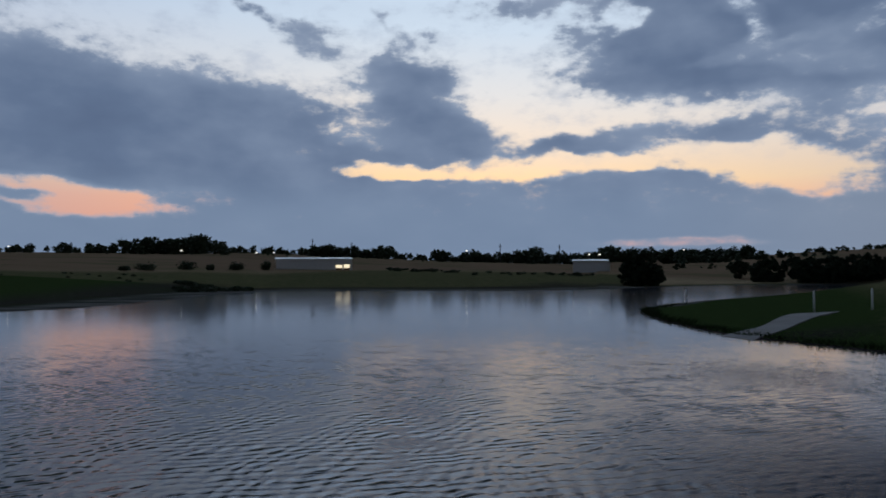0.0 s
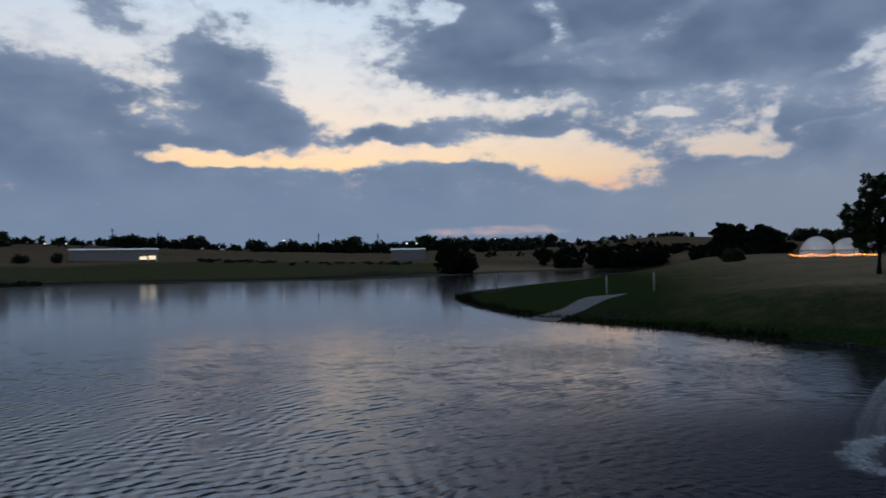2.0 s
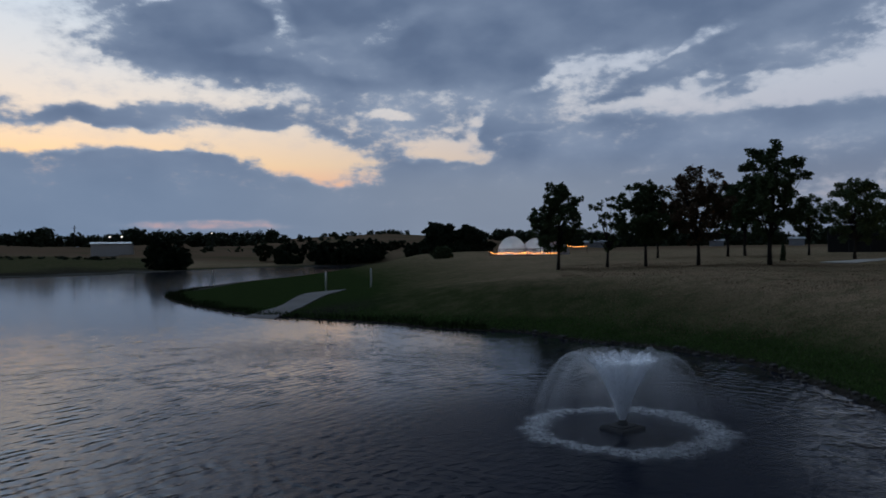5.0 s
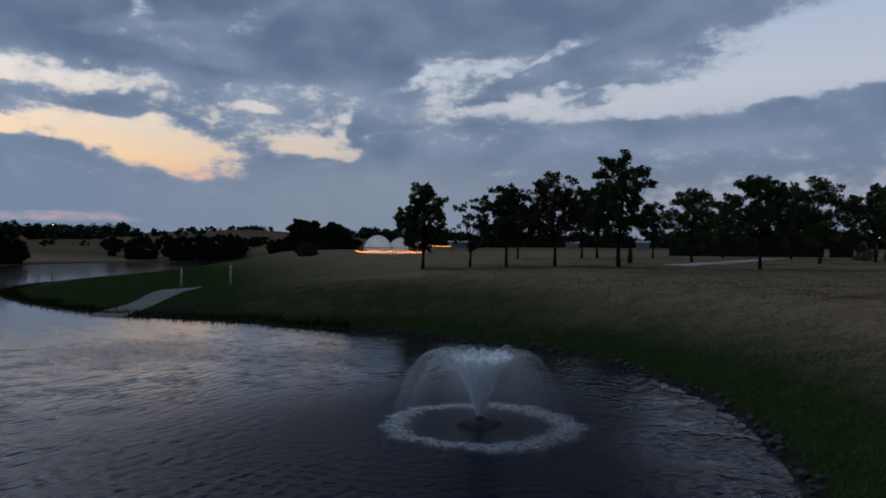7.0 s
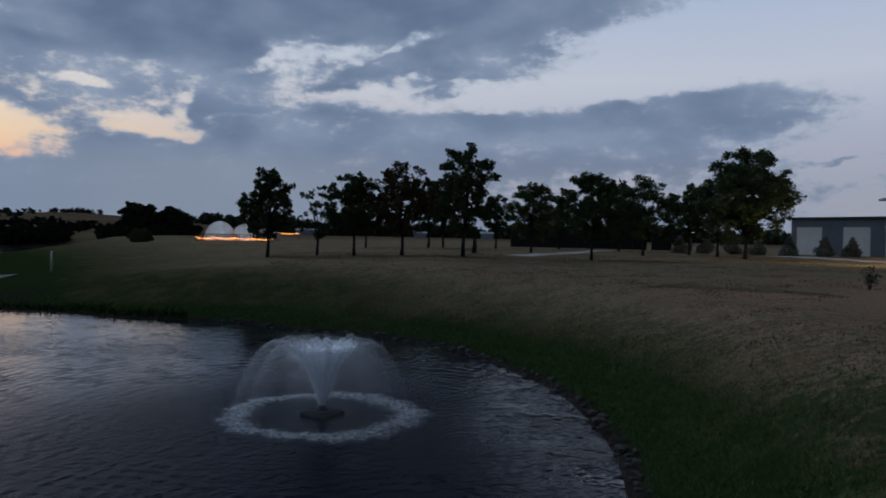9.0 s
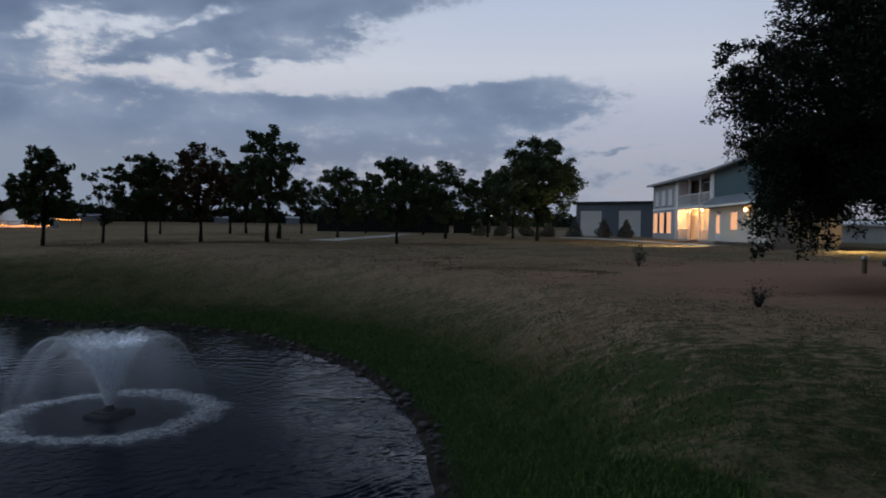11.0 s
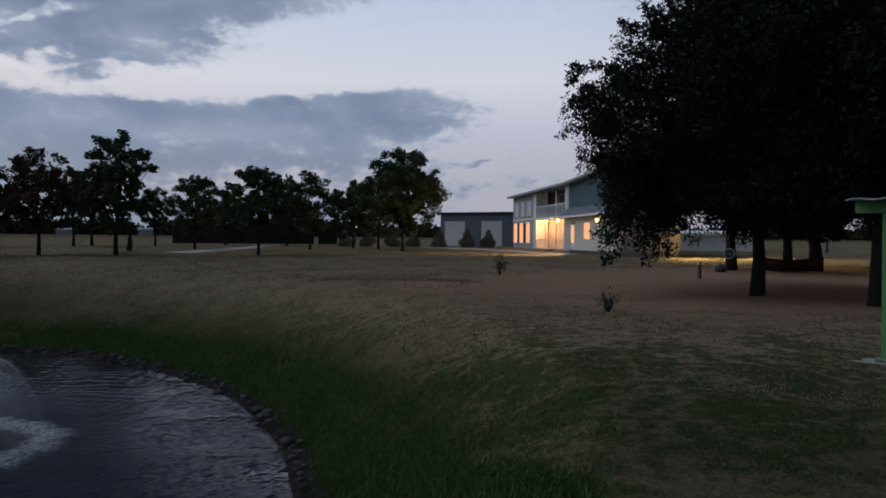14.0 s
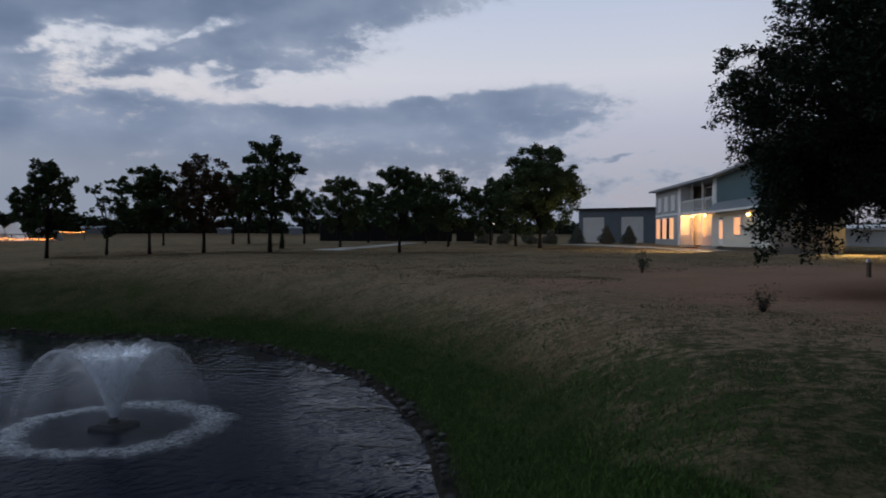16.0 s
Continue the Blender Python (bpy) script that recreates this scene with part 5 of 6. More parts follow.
    v = [lean.verts.new(c) for c in ((19.2, y1 - 0.5, 2.55), (31.5, y1 - 0.5, 2.55), (31.5, -0.03, 3.3), (19.2, -0.03, 3.3), (19.2, y1 - 0.5, 2.72), (31.5, y1 - 0.5, 2.72), (31.5, -0.03, 3.47), (19.2, -0.03, 3.47))]
    for f in ((0, 1, 2, 3), (7, 6, 5, 4), (0, 4, 5, 1), (1, 5, 6, 2), (2, 6, 7, 3), (3, 7, 4, 0)):
        lean.faces.new([v[k] for k in f])
    part("lean_to_roof", lean, ROOF, root)
    part("gutter", boxed(19.2, 31.5, y1 - 0.6, y1 - 0.502, 2.58, 2.74), WHITE, root)
    part("end_wall", boxed(31, 31.15, 0.0, deep, 0, 5.7), SIDING, root)
    part("lean_to_side", boxed(31, 31.12, y1 + 0.12, 0, 0, 2.9), CREAM, root)
    # lamps that the porch and the wall carry
    for x in (10.4, 13.9, 17.3):
        light = part("porch_light", lathe(bmesh.new(), [(0.03, 0.0), (0.15, -0.04), (0.18, -0.12), (0.13, -0.21), (0.03, -0.24)], 12), BULB, root, "glowing warm porch lamp", True)
        light.location = (x, 0.7, 2.74)
        lamp("porch_lamp", m @ Vector((x, 0.3, 2.3)), 64, (1.0, 0.5, 0.22))
    light = part("wall_light", lathe(bmesh.new(), [(0.02, 0.1), (0.08, 0.08), (0.10, 0.0), (0.07, -0.1), (0.02, -0.11)], 12), BULB, root, "bright wall lamp", True)
    light.location = (27.6, y1 - 0.15, 2.25)
    front = new("wall_lamp", bpy.data.lights.new("wall_lamp", "SPOT"))
    front.data.energy, front.data.color, front.data.spot_size, front.data.spot_blend = 2600, (1.0, 0.78, 0.42), radians(84), 0.9
    front.matrix_world = look(m @ Vector((27.6, y1 - 1.1, 2.5)), m @ Vector((23.5, -6.0, 0.0)))
    flood = part("flood_light", boxed(31.16, 31.4, 3.35, 3.65, 3.75, 3.95), BULB, root, "glowing flood lamp under the eave")
    spot = new("flood_lamp", bpy.data.lights.new("flood_lamp", "SPOT"))
    spot.data.energy, spot.data.color, spot.data.spot_size, spot.data.spot_blend = 4200, (1.0, 0.78, 0.34), radians(112), 0.9
    spot.matrix_world = look(m @ Vector((31.8, 3.5, 3.7)), m @ Vector((35.3, 5.2, 0.0)))
    return m


house()


def garage():
    a, b = on_land(85.55, 88.5), on_land(92.6, 84.6)
    d = b - a
    L = d.length
    m = Matrix.Translation((a.x, a.y, min(a.z, b.z) - 0.05)) @ Matrix.Rotation(math.atan2(d.y, d.x), 4, "Z")
    root = empty("garage", m, "grey steel garage with two white roll-up doors", "garage")
    doors = [(0.55, 3.25), (5.35, 8.0)]
    wall = bmesh.new()
    x = 0.0
    for a0, b0 in doors + [(L, L)]:
        box(wall, x, a0, 0, 0.15, 0, 3.95)
        x = b0
    for a0, b0 in doors:
        box(wall, a0, b0, 0, 0.15, 3.1, 3.95)
    part("front_wall", wall, GREY_STEEL, root)
    k = 0.1
    while k < L - 0.05:
        if not any(a0 - 0.06 < k < b0 + 0.02 for a0, b0 in doors):
            part("sheet_rib", boxed(k, k + 0.05, -0.03, 0.0, 0, 3.9), GREY_STEEL, root)
        k += 0.3
    part("side_wall", boxed(0, 0.15, 0.15, 10, 0, 3.95), GREY_STEEL, root)
    part("side_wall", boxed(L - 0.15, L, 0.15, 10, 0, 3.95), GREY_STEEL, root)
    part("back_wall", boxed(0, L, 10, 10.15, 0, 3.95), GREY_STEEL, root)
    part("roof", boxed(-0.35, L + 0.3, -0.5, 10.4, 3.95, 4.17, bevel=0.03), DARK_TRIM, root, "flat dark roof edge")
    for a0, b0 in doors:
        door = part("roller_door", boxed(a0, b0, 0.06, 0.10, 0, 3.1), WHITE, root, "white roll-up door")
        for j in range(8):
            part("slat", boxed(a0 + 0.01, b0 - 0.01, 0.035, 0.06, 0.03 + j * 0.385, 0.385 * (j + 1)), WHITE, door)
    return root


garage()


def gambrel_barn(name, az0, az1, metres, high, label, mat, openings=(), pitch=0.5, deep=12.0):
    a, b = on_land(az0, metres), on_land(az1, metres)
    d = b - a
    L = d.length
    m = Matrix.Translation((a.x, a.y, min(a.z, b.z) - 0.2)) @ Matrix.Rotation(math.atan2(d.y, d.x), 4, "Z")
    root = empty(name, m, label, "barn")
    wall = bmesh.new()
    x = 0.0
    for o0, o1, oh in list(openings) + [(L, L, 0)]:
        box(wall, x, o0, 0, 0.2, 0, high)
        if oh:
            box(wall, o0, o1, 0, 0.2, oh, high)
        x = o1
    part("front_wall", wall, mat, root)
    part("end_wall", boxed(0, 0.2, 0.2, deep, 0, high), mat, root)
    part("end_wall", boxed(L - 0.2, L, 0.2, deep, 0, high), mat, root)
    part("back_wall", boxed(0, L, deep, deep + 0.2, 0, high), mat, root)
    for o0, o1, oh in openings:
        part("opening", boxed(o0, o1, 0.35, 0.45, 0.9, oh), LIT_BARN, root, "lit opening")
    n = int(L / 1.2)
    for k in range(n):
        part("sheet_seam", boxed(0.6 + 1.2 * k, 0.66 + 1.2 * k, -0.04, 0.0, high - 0.5, high), mat, root)
    roof = bmesh.new()
    v = [roof.verts.new(c) for c in ((-0.4, -0.5, high), (L + 0.4, -0.5, high), (L + 0.4, deep / 2, high + pitch), (-0.4, deep / 2, high + pitch), (L + 0.4, deep + 0.5, high), (-0.4, deep + 0.5, high))]
    roof.faces.new((v[0], v[1], v[2], v[3]))
    roof.faces.new((v[3], v[2], v[4], v[5]))
    lower = bmesh.ops.extrude_face_region(roof, geom=list(roof.faces))["geom"]
    for e in lower:
        if isinstance(e, bmesh.types.BMVert):
            e.co.z += 0.18
    part("roof", roof, mat, root)
    return root


gambrel_barn("barn", -13.2, -7.3, 250, 3.9, "long pale steel barn with lit openings in the field", WHITE, [(20.2, 22.4, 1.9), (22.9, 25.0, 2.1)], 0.6)
gambrel_barn("shed", 10.35, 13.0, 260, 4.3, "small pale steel shed across the pond", WHITE, [(12.4, 12.9, 1.4)], 0.6, 8)
for a0_, a1_, d_, h_ in [(47.9, 49.6, 300, 2.4), (57.2, 58.2, 320, 2.2), (62.6, 63.6, 310, 2.6)]:
    gambrel_barn("shed", a0_, a1_, d_, h_, "small pale shed far beyond the orchard", PALE_STEEL, (), 0.8, 7)
gambrel_barn("outbuilding", 104.0, 109.5, 72, 1.7, "low white outbuilding behind the oaks", WHITE, (), 0.3, 5)


def arched_tent():
    """A white quonset tent with a rail of string lights in front."""
    at = on_land(43.0, 128)
    d = polar(133.0, 1)
    m = Matrix.Translation(at) @ Matrix.Rotation(math.atan2(d.y, d.x), 4, "Z")
    root = empty("arched_tent", m, "white arched fabric tent with warm string lights along its rail", "tent")
    def vault(x0, r, high, y0, y1, ribs):
        bm = bmesh.new()
        n, k = 22, 9
        rings = []
        for j in range(k):
            y = y0 + (y1 - y0) * j / (k - 1)
            rings.append([bm.verts.new((x0 - r * math.cos(math.pi * i / n), y, high * math.sin(math.pi * i / n) ** 0.85)) for i in range(n + 1)])
        for a, b in zip(rings, rings[1:]):
            for i in range(n):
                bm.faces.new((a[i], a[i + 1], b[i + 1], b[i]))
        bm.faces.new(rings[0])
        bm.faces.new(rings[-1][::-1])
        part("canopy", bm, FABRIC, root, "taut white fabric vault", True)
        for j in range(ribs):
            y = y0 - 0.02 + (y1 - y0) * j / (ribs - 1)
            rb = bmesh.new()
            tube(rb, [Vector((x0 - (r + 0.03) * math.cos(math.pi * i / 14), y, (high + 0.03) * math.sin(math.pi * i / 14) ** 0.85)) for i in range(15)], [0.04] * 15, 5)
            part("rib", rb, GALV, root)
    vault(-1.8, 2.55, 3.4, 0, 12, 4)
    vault(2.5, 2.5, 3.05, 0.6, 12, 4)
    vault(6.2, 2.2, 2.4, 1.2, 12, 4)
    rail = part("deck_rail", boxed(-5.7, 6.8, -2.6, -2.5, 1.12, 1.2), DARK_TRIM, root, "dark deck railing")
    for k in range(8):
        part("rail_post", boxed(-5.7 + 1.77 * k, -5.6 + 1.77 * k, -2.6, -2.5, -0.3, 1.12), DARK_TRIM, rail)
    for k in range(62):
        if k % 9:
            part("baluster", boxed(-5.7 + 0.2 * k, -5.65 + 0.2 * k, -2.57, -2.53, 0.3, 1.12), DARK_TRIM, rail)
    part("deck_skirt", boxed(-5.7, 6.8, -2.48, -0.6, -0.3, 0.12), WOOD, root)
    ball = bmesh.new()
    bmesh.ops.create_icosphere(ball, subdivisions=1, radius=0.085)
    me = bpy.data.meshes.new("bulb")
    ball.to_mesh(me)
    ball.free()
    me.materials.append(STRING_BULB)
    rng = np.random.RandomState(8)
    for k in range(44):
        ob = new("bulb", me)
        ob.parent = root
        ob.location = (-5.6 + 12.3 * k / 43 + 0.1 * rng.rand(), -2.72, 0.52 - 0.2 * abs(math.sin(k * 0.29)) + 0.08 * rng.rand())
    for k in range(8):
        ob = new("bulb", me)
        ob.parent = root
        ob.location = (8.15 + 0.47 * k, 2.0, 1.62 - 0.15 * math.sin(k / 7 * math.pi))
    cord = bmesh.new()
    tube(cord, [Vector((8.0 + 0.36 * k, 2.0, 1.72 - 0.15 * math.sin(k / 10 * math.pi))) for k in range(11)], [0.015] * 11, 4)
    part("light_cord", cord, DARK_TRIM, root)
    for x in (8.0, 11.6):
        part("light_pole", boxed(x - 0.05, x + 0.05, 1.95, 2.05, -0.2, 1.78), WOOD, root)
    # unseen fill lights added inside the vaults to brighten the fabric
    lamp("tent_fill", m @ Vector((-1.8, 5, 2.4)), 280, (0.72, 0.84, 1.0), 0.5)
    lamp("tent_fill", m @ Vector((2.5, 5, 2.0)), 200, (0.72, 0.84, 1.0), 0.5)
    for x in (-3.5, 0.5, 4.5):
        lamp("string_light_glow", m @ Vector((x, -2.9, 0.5)), 22, (1.0, 0.45, 0.12))


arched_tent()


def screen_fence():
    """Black cloth stretched on posts behind the orchard."""
    a, b = on_land(65.0, 92), on_land(77.3, 86)
    d = b - a
    L = d.length
    m = Matrix.Translation((a.x, a.y, (a.z + b.z) / 2)) @ Matrix.Rotation(math.atan2(d.y, d.x), 4, "Z")
    root = empty("screen_fence", m, "long black screen fence behind the orchard trees", "fence")
    n = 9
    gap = L / n
    for k in range(n):
        if k == 7:
            part("panel", boxed(k * gap + 0.05, (k + 0.75) * gap, -0.02, 0.02, 0.08, 2.42), BLACK_MESH, root)
        else:
            part("panel", boxed(k * gap + 0.05, (k + 1) * gap - 0.02, -0.02, 0.02, 0.08, 2.42), BLACK_MESH, root)
    for k in range(n + 1):
        part("post", boxed(k * gap - 0.04, k * gap + 0.04, 0.03, 0.11, -0.3, 2.48), DARK_TRIM, root)
    part("top_rail", boxed(0, L, 0.03, 0.08, 2.36, 2.42), DARK_TRIM, root)


screen_fence()


def ribbon(name, points, width, mat, label, category, lift=0.03, thick=0.12, kind="structure"):
    """A paved strip that follows the ground."""
    bm = bmesh.new()
    rows_ = []
    for i, p in enumerate(points):
        a, b = points[max(i - 1, 0)], points[min(i + 1, len(points) - 1)]
        d = (b - a).normalized()
        s = Vector((-d.y, d.x, 0)).normalized() * width / 2
        row = []
        for q in (p - s, p + s):
            z = float(land([(q.x, q.y)])[0]) + lift
            row += [bm.verts.new((q.x, q.y, z)), bm.verts.new((q.x, q.y, z - thick))]
        rows_.append(row)
    for r0, r1 in zip(rows_, rows_[1:]):
        for i, j in ((0, 2), (2, 3), (3, 1), (1, 0)):
            bm.faces.new((r0[i], r0[j], r1[j], r1[i]))
    bm.faces.new([rows_[0][k] for k in (0, 1, 3, 2)])
    bm.faces.new([rows_[-1][k] for k in (0, 2, 3, 1)])
    return tagged(part(name, bm, mat), label, category, kind=kind)


def between(a, b, n):
    return [a.lerp(b, k / (n - 1)) for k in range(n)]


ribbon("path", between(polar(65.5, 54), polar(72.3, 82), 12), 2.2, CONCRETE, "pale concrete path across the dry lawn", "path", 0.05)
ribbon("pavement", between(polar(84.8, 78), polar(96.0, 55.5), 12), 2.6, CONCRETE, "concrete apron in front of the house", "pavement", 0.04)


def boat_ramp():
    bm = bmesh.new()
    rows_ = []
    lefts = [polar(20.9, 40.6), polar(23.75, 44.5), polar(26.2, 54)]
    rights = [polar(23.3, 38.6), polar(25.7, 43.6), polar(28.9, 55.5)]
    for k in range(10):
        f = k / 9 * 2
        a, b, g = (0, 1, f) if f < 1 else (1, 2, f - 1)
        left, right_ = lefts[a].lerp(lefts[b], g), rights[a].lerp(rights[b], g)
        row = []
        for q in (left, right_):
            z = max(float(land([(q.x, q.y)])[0]), -0.05) + 0.06
            row += [bm.verts.new((q.x, q.y, z)), bm.verts.new((q.x, q.y, z - 0.2))]
        rows_.append(row)
    for r0, r1 in zip(rows_, rows_[1:]):
        for i, j in ((0, 2), (2, 3), (3, 1), (1, 0)):
            bm.faces.new((r0[i], r0[j], r1[j], r1[i]))
    bm.faces.new([rows_[0][k] for k in (0, 1, 3, 2)])
    bm.faces.new([rows_[-1][k] for k in (0, 2, 3, 1)])
    tagged(part("boat_ramp", bm, RAMP), "pale concrete boat ramp sloping into the pond", "ramp")


boat_ramp()


def marker_post(at, high, label):
    root = empty("marker_post", Matrix.Translation(at), label, "post", "white posts by the water")
    part("pole", tube(bmesh.new(), [Vector((0, 0, -0.2)), Vector((0, 0, high * 0.5)), Vector((0, 0, high))], [0.065, 0.065, 0.06], 10), WHITE, root, smooth=True)
    part("cap", lathe(bmesh.new(), [(0.07, high), (0.075, high + 0.03), (0.05, high + 0.06), (0.02, high + 0.07)], 10), WHITE, root)


marker_post(on_land(27.35, 57), 1.35, "white plastic marker post in the grass of the spit")
marker_post(on_land(30.9, 56), 1.35, "white plastic marker post in the grass of the spit")
p_ = polar(18.75, 92)
marker_post(p_, 1.15, "short white post standing in the shallow inlet")


# ---- under the oaks ----
def shelter():
    """The corner of a green steel picnic shelter."""
    at = on_land(116.9, 11.4)
    d = polar(117.7 + 100, 1)
    m = Matrix.Translation(at) @ Matrix.Rotation(math.atan2(d.y, d.x), 4, "Z")
    root = empty("picnic_shelter", m, "green painted steel shelter on a concrete slab", "shelter")
    for x, y in ((0, 0), (3.4, 0), (0, 3.0), (3.4, 3.0)):
        post = part("post", boxed(x - 0.04, x + 0.04, y - 0.04, y + 0.04, 0.0, 1.96, bevel=0.008), GREEN_STEEL, root, "green square steel post")
        part("base_plate", boxed(x - 0.11, x + 0.11, y - 0.11, y + 0.11, 0.0, 0.015), GALV, post)
    part("beam", boxed(-0.36, 3.95, -0.05, 0.05, 1.96, 2.13, bevel=0.006), GREEN_STEEL, root)
    part("beam", boxed(-0.36, 3.95, 2.95, 3.05, 1.96, 2.13, bevel=0.006), GREEN_STEEL, root)
    roof = bmesh.new()
    n = 48
    top, low = [], []
    for k in range(n + 1):
        x = -0.40 + 4.42 * k / n
        w_ = 0.018 * (k % 4 in (1, 2))
        top.append([roof.verts.new((x, y, 2.15 + w_ + 0.05 * (1.5 - abs(y - 1.5)))) for y in (-0.45, 1.5, 3.45)])
        low.append([roof.verts.new((x, y, 2.135 + w_ + 0.05 * (1.5 - abs(y - 1.5)))) for y in (-0.45, 1.5, 3.45)])
    for k in range(n):
        for j in range(2):
            roof.faces.new((top[k][j], top[k + 1][j], top[k + 1][j + 1], top[k][j + 1]))
            roof.faces.new((low[k][j], low[k][j + 1], low[k + 1][j + 1], low[k + 1][j]))
        for j in (0, 2):
            roof.faces.new((top[k][j], low[k][j], low[k + 1][j], top[k + 1][j]))
    for k in (0, n):
        for j in range(2):
            roof.faces.new((top[k][j], top[k][j + 1], low[k][j + 1], low[k][j]))
    part("roof_sheet", roof, GALV, root, "corrugated metal roof sheet")
    slab = part("slab", boxed(-0.4, 3.8, -0.4, 3.4, -0.35, 0.0, bevel=0.01), CONCRETE, root, "concrete slab")
    return root


shelter()


def rowing_boat():
    at = on_land(111.5, 33.5)
    d = polar(111.5 + 84, 1)
    m = Matrix.Translation(at + Vector((0, 0, 0.02))) @ Matrix.Rotation(math.atan2(d.y, d.x), 4, "Z")
    root = empty("rowing_boat", m, "dark red rowing boat lying on bare earth under oaks", "boat")
    bm = bmesh.new()
    n, k = 17, 9
    outer = []
    for i in range(n):
        s = -1 + 2 * i / (n - 1)
        w_ = 0.62 * (1 - abs(s) ** 2.6) + 0.02
        sheer = 0.52 + 0.14 * s * s
        keel = 0.0 + 0.22 * abs(s) ** 4
        outer.append([bm.verts.new((s * 1.3, w_ * math.sin(math.pi * (j / (k - 1) - 0.5)), keel + (sheer - keel) * abs(math.sin(math.pi * (j / (k - 1) - 0.5))) ** 1.6)) for j in range(k)])
    for a, b in zip(outer, outer[1:]):
        for j in range(k - 1):
            bm.faces.new((a[j], a[j + 1], b[j + 1], b[j]))
    bmesh.ops.solidify(bm, geom=list(bm.faces), thickness=0.03)
    part("hull", bm, RED, root, smooth=True)
    for s in (-0.7, 0.5):
        part("thwart", boxed(s - 0.13, s + 0.13, -0.5, 0.5, 0.38, 0.41), WOOD, root)


rowing_boat()


def leaning_wheel():
    at = on_land(107.5, 33.6)
    m = Matrix.Translation(at + Vector((0, 0, 0.75))) @ Matrix.Rotation(radians(-107), 4, "Z") @ Matrix.Rotation(radians(80), 4, "X")
    root = empty("wagon_wheel", m, "pale old wagon wheel leaning on an oak trunk", "wheel")
    rim = bmesh.new()
    tube(rim, [Vector((0.21 * math.cos(a * math.pi / 12), 0.21 * math.sin(a * math.pi / 12), 0)) for a in range(25)], [0.03] * 25, 6)
    part("rim", rim, PALE_STEEL, root)
    part("hub", lathe(bmesh.new(), [(0.03, -0.06), (0.07, -0.05), (0.07, 0.05), (0.03, 0.06)], 12), WOOD, root)
    for k in range(8):
        a = k * math.pi / 4
        sp = bmesh.new()
        tube(sp, [Vector((0.06 * math.cos(a), 0.06 * math.sin(a), 0)), Vector((0.20 * math.cos(a), 0.20 * math.sin(a), 0))], [0.016, 0.013], 5)
        part("spoke", sp, WOOD, root)
    stone = bmesh.new()
    bmesh.ops.create_icosphere(stone, subdivisions=2, radius=0.3)
    for v in stone.verts:
        v.co = Vector((v.co.x, v.co.y * 0.8, v.co.z * 0.75)) * (1 + 0.12 * noise.noise(v.co * 4))
    ob = part("garden_stone", stone, STONE, smooth=True)
    g = on_land(106.9, 33.0)
    ob.location = (g.x, g.y, g.z + 0.14)
    tagged(ob, "grey rounded stone at the foot of an oak", "stone")


leaning_wheel()


def stump():
    at = on_land(105.4, 28.2)
    root = empty("yard_hydrant", Matrix.Translation(at), "small grey standpipe in bare earth", "standpipe")
    part("riser", tube(bmesh.new(), [Vector((0, 0, -0.1)), Vector((0.01, 0, 0.3)), Vector((0.02, 0, 0.55))], [0.085, 0.08, 0.07], 8), WOOD, root)
    part("cap", lathe(bmesh.new(), [(0.085, 0.5), (0.095, 0.53), (0.07, 0.6), (0.02, 0.62)], 10), GALV, root)


stump()

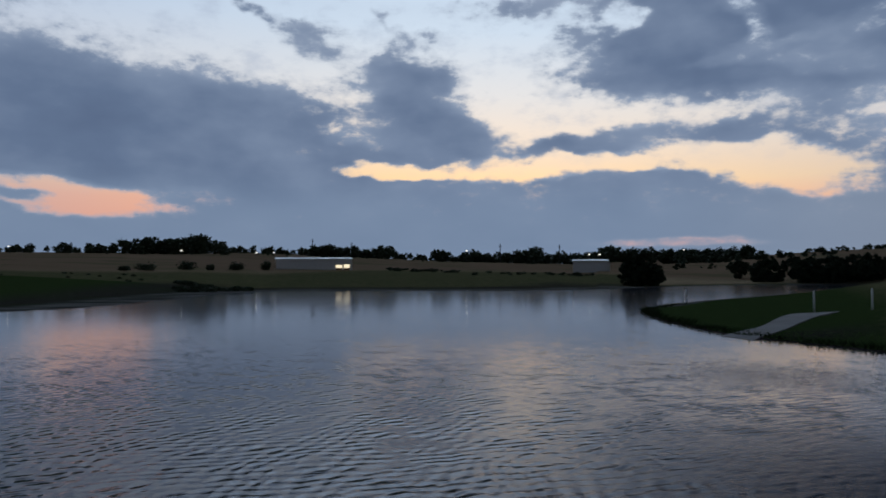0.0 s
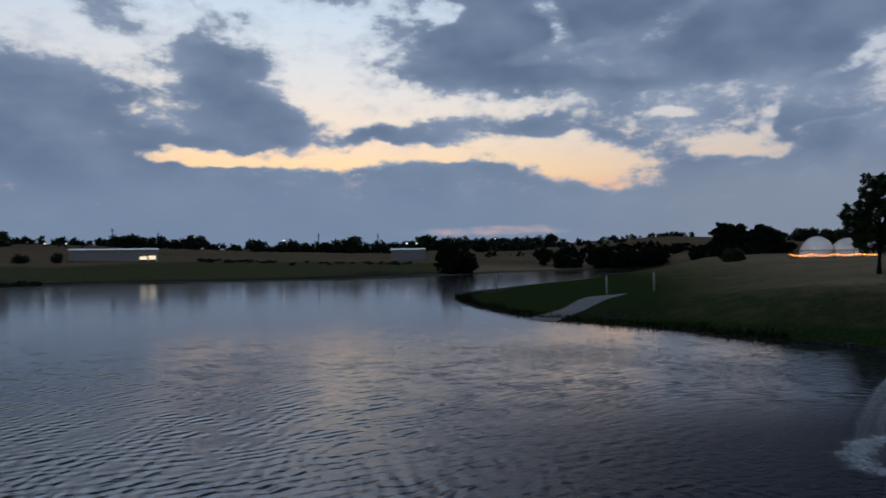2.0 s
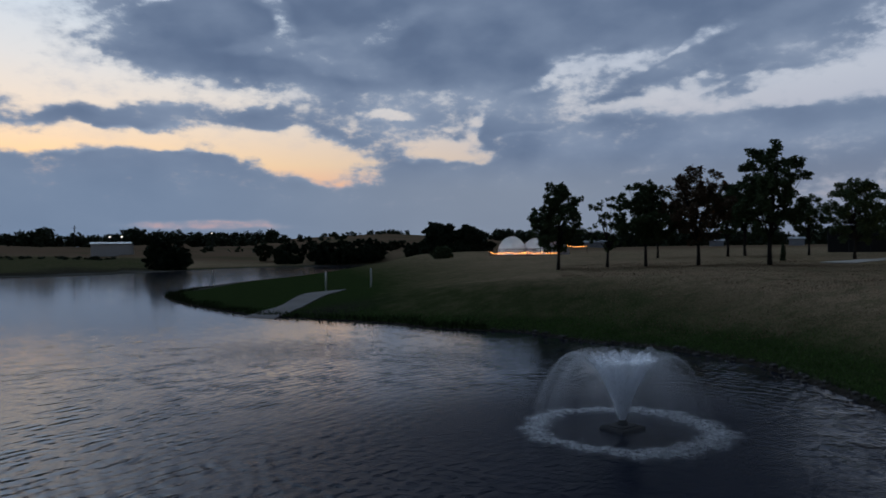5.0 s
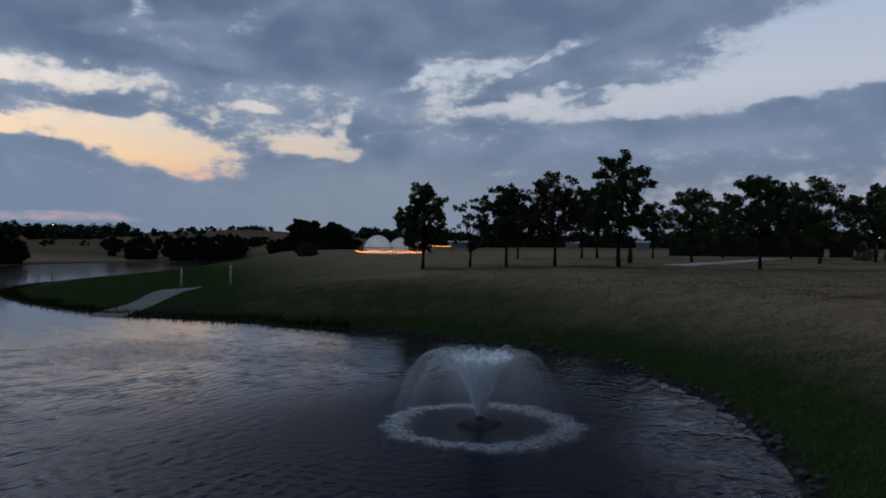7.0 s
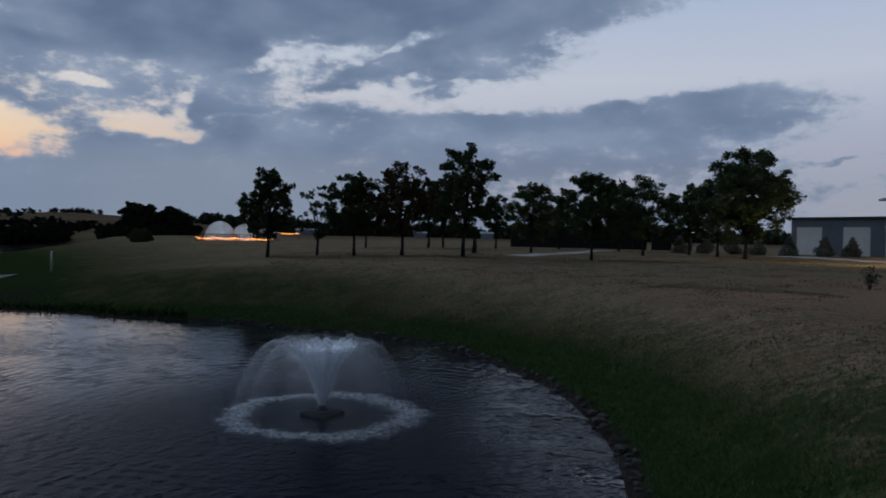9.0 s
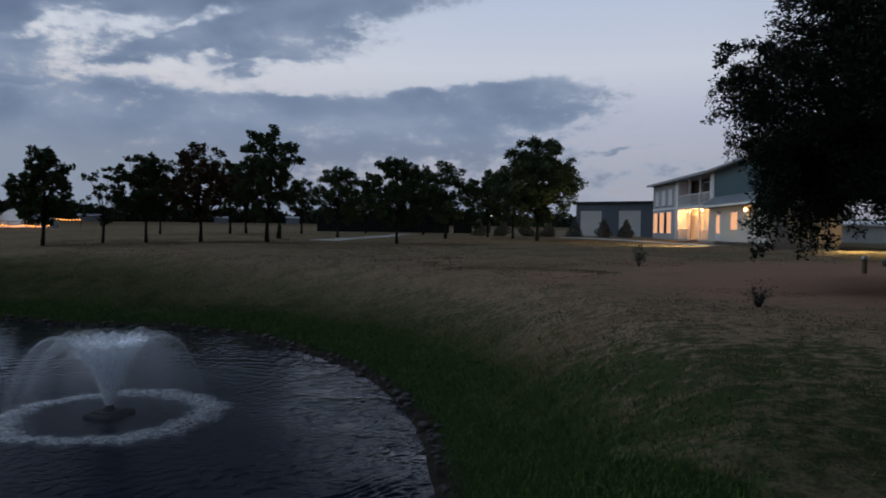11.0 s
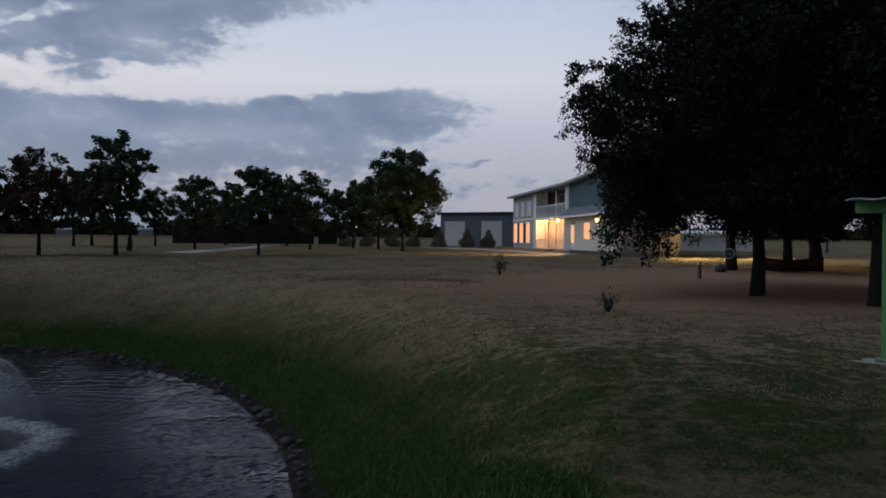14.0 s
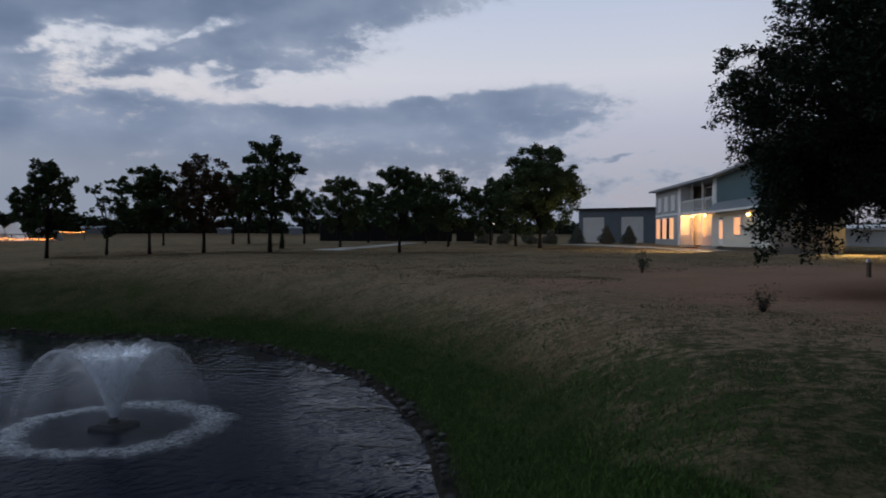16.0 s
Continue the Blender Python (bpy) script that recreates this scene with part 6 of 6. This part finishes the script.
# stones along the near water's edge
rng_ = np.random.RandomState(55)
stone_meshes = []
for k in range(5):
    bm = bmesh.new()
    bmesh.ops.create_icosphere(bm, subdivisions=1, radius=1)
    for v in bm.verts:
        v.co = Vector((v.co.x, v.co.y * 0.8, v.co.z * 0.55)) * (1 + 0.3 * noise.noise(v.co * 1.7 + Vector((k * 9, 0, 0))))
    me_ = bpy.data.meshes.new("shore_stone")
    bm.to_mesh(me_)
    bm.free()
    me_.materials.append(STONE)
    stone_meshes.append(me_)
made = 0
while made < 150:
    a_ = 40 + 36 * rng_.rand()
    r_ = float(np.interp(a_, [40, 47.5, 52, 58.4, 63, 68.9, 73, 76], [31, 27.6, 26.6, 24, 21, 17, 12.9, 9.2])) + rng_.normal() * 0.8
    q_ = polar(a_, r_)
    e_ = float(shore_distance(np.array([[q_.x, q_.y]]))[0])
    # a scatter of stones breaks the surface off the nearest bank
    if not (-0.25 < e_ < 0.22 or (made > 95 and 66 < a_ < 75 and -1.1 < e_ < 0.2)):
        continue
    s_ = 0.05 + 0.10 * rng_.rand() ** 2
    ob = new("shore_stone", stone_meshes[made % 5])
    ob.location = (q_.x, q_.y, max(float(land([(q_.x, q_.y)])[0]), -0.05) + s_ * 0.15)
    ob.scale, ob.rotation_euler = (s_, s_ * (0.7 + 0.6 * rng_.rand()), s_), (0, 0, rng_.rand() * 6.28)
    tagged(ob, "small dark wet stone at the water's edge", "stone", "stones along the water")
    made += 1


# ---- far lights and masts ----
def yard_light(az, metres, el_, size):
    at = on_land(az, metres)
    top = PIVOT.z + metres * math.tan(radians(el_)) - at.z
    root = empty("yard_light", Matrix.Translation(at), "distant lit yard lamp on a pole", "lamp", "far yard lamps")
    part("pole", tube(bmesh.new(), [Vector((0, 0, -0.3)), Vector((0, 0, top))], [0.14, 0.09], 6), DARK_TRIM, root)
    head = part("lamp_head", lathe(bmesh.new(), [(size * 0.3, -size * 0.5), (size, -size * 0.2), (size, size * 0.2), (size * 0.3, size * 0.5)], 8), FAR_BULB, root, "bright lamp head")
    head.location = (0, 0, top)


for az_, d_, e_, s_ in [(-31.4, 400, 1.95, 0.5), (-20.2, 405, 1.75, 0.6), (-14.7, 420, 1.62, 0.5), (-13.4, 425, 1.62, 0.5), (1.9, 430, 1.75, 0.6), (11.6, 300, 1.38, 0.45), (12.4, 300, 1.38, 0.45),
                        (18.7, 420, 1.65, 0.5), (78.75, 97, 1.2, 0.26), (114.0, 70, 0.7, 0.10)]:
    yard_light(az_, d_, e_, s_)


def mast(az, metres, el_):
    at = on_land(az, metres)
    top = PIVOT.z + metres * math.tan(radians(el_)) - at.z
    root = empty("utility_pole", Matrix.Translation(at), "thin distant utility pole on the skyline", "pole", "far poles")
    part("pole", tube(bmesh.new(), [Vector((0, 0, -0.3)), Vector((0, 0, top))], [0.35, 0.25], 6), DARK_TRIM, root)
    part("crossarm", boxed(-1.1, 1.1, -0.12, 0.12, top * 0.86, top * 0.88), DARK_TRIM, root)


for az_, d_, e_ in [(-10.4, 450, 2.75), (-7.3, 460, 2.45), (-27.6, 450, 2.3), (4.6, 450, 2.3), (9.3, 450, 2.2)]:
    mast(az_, d_, e_)
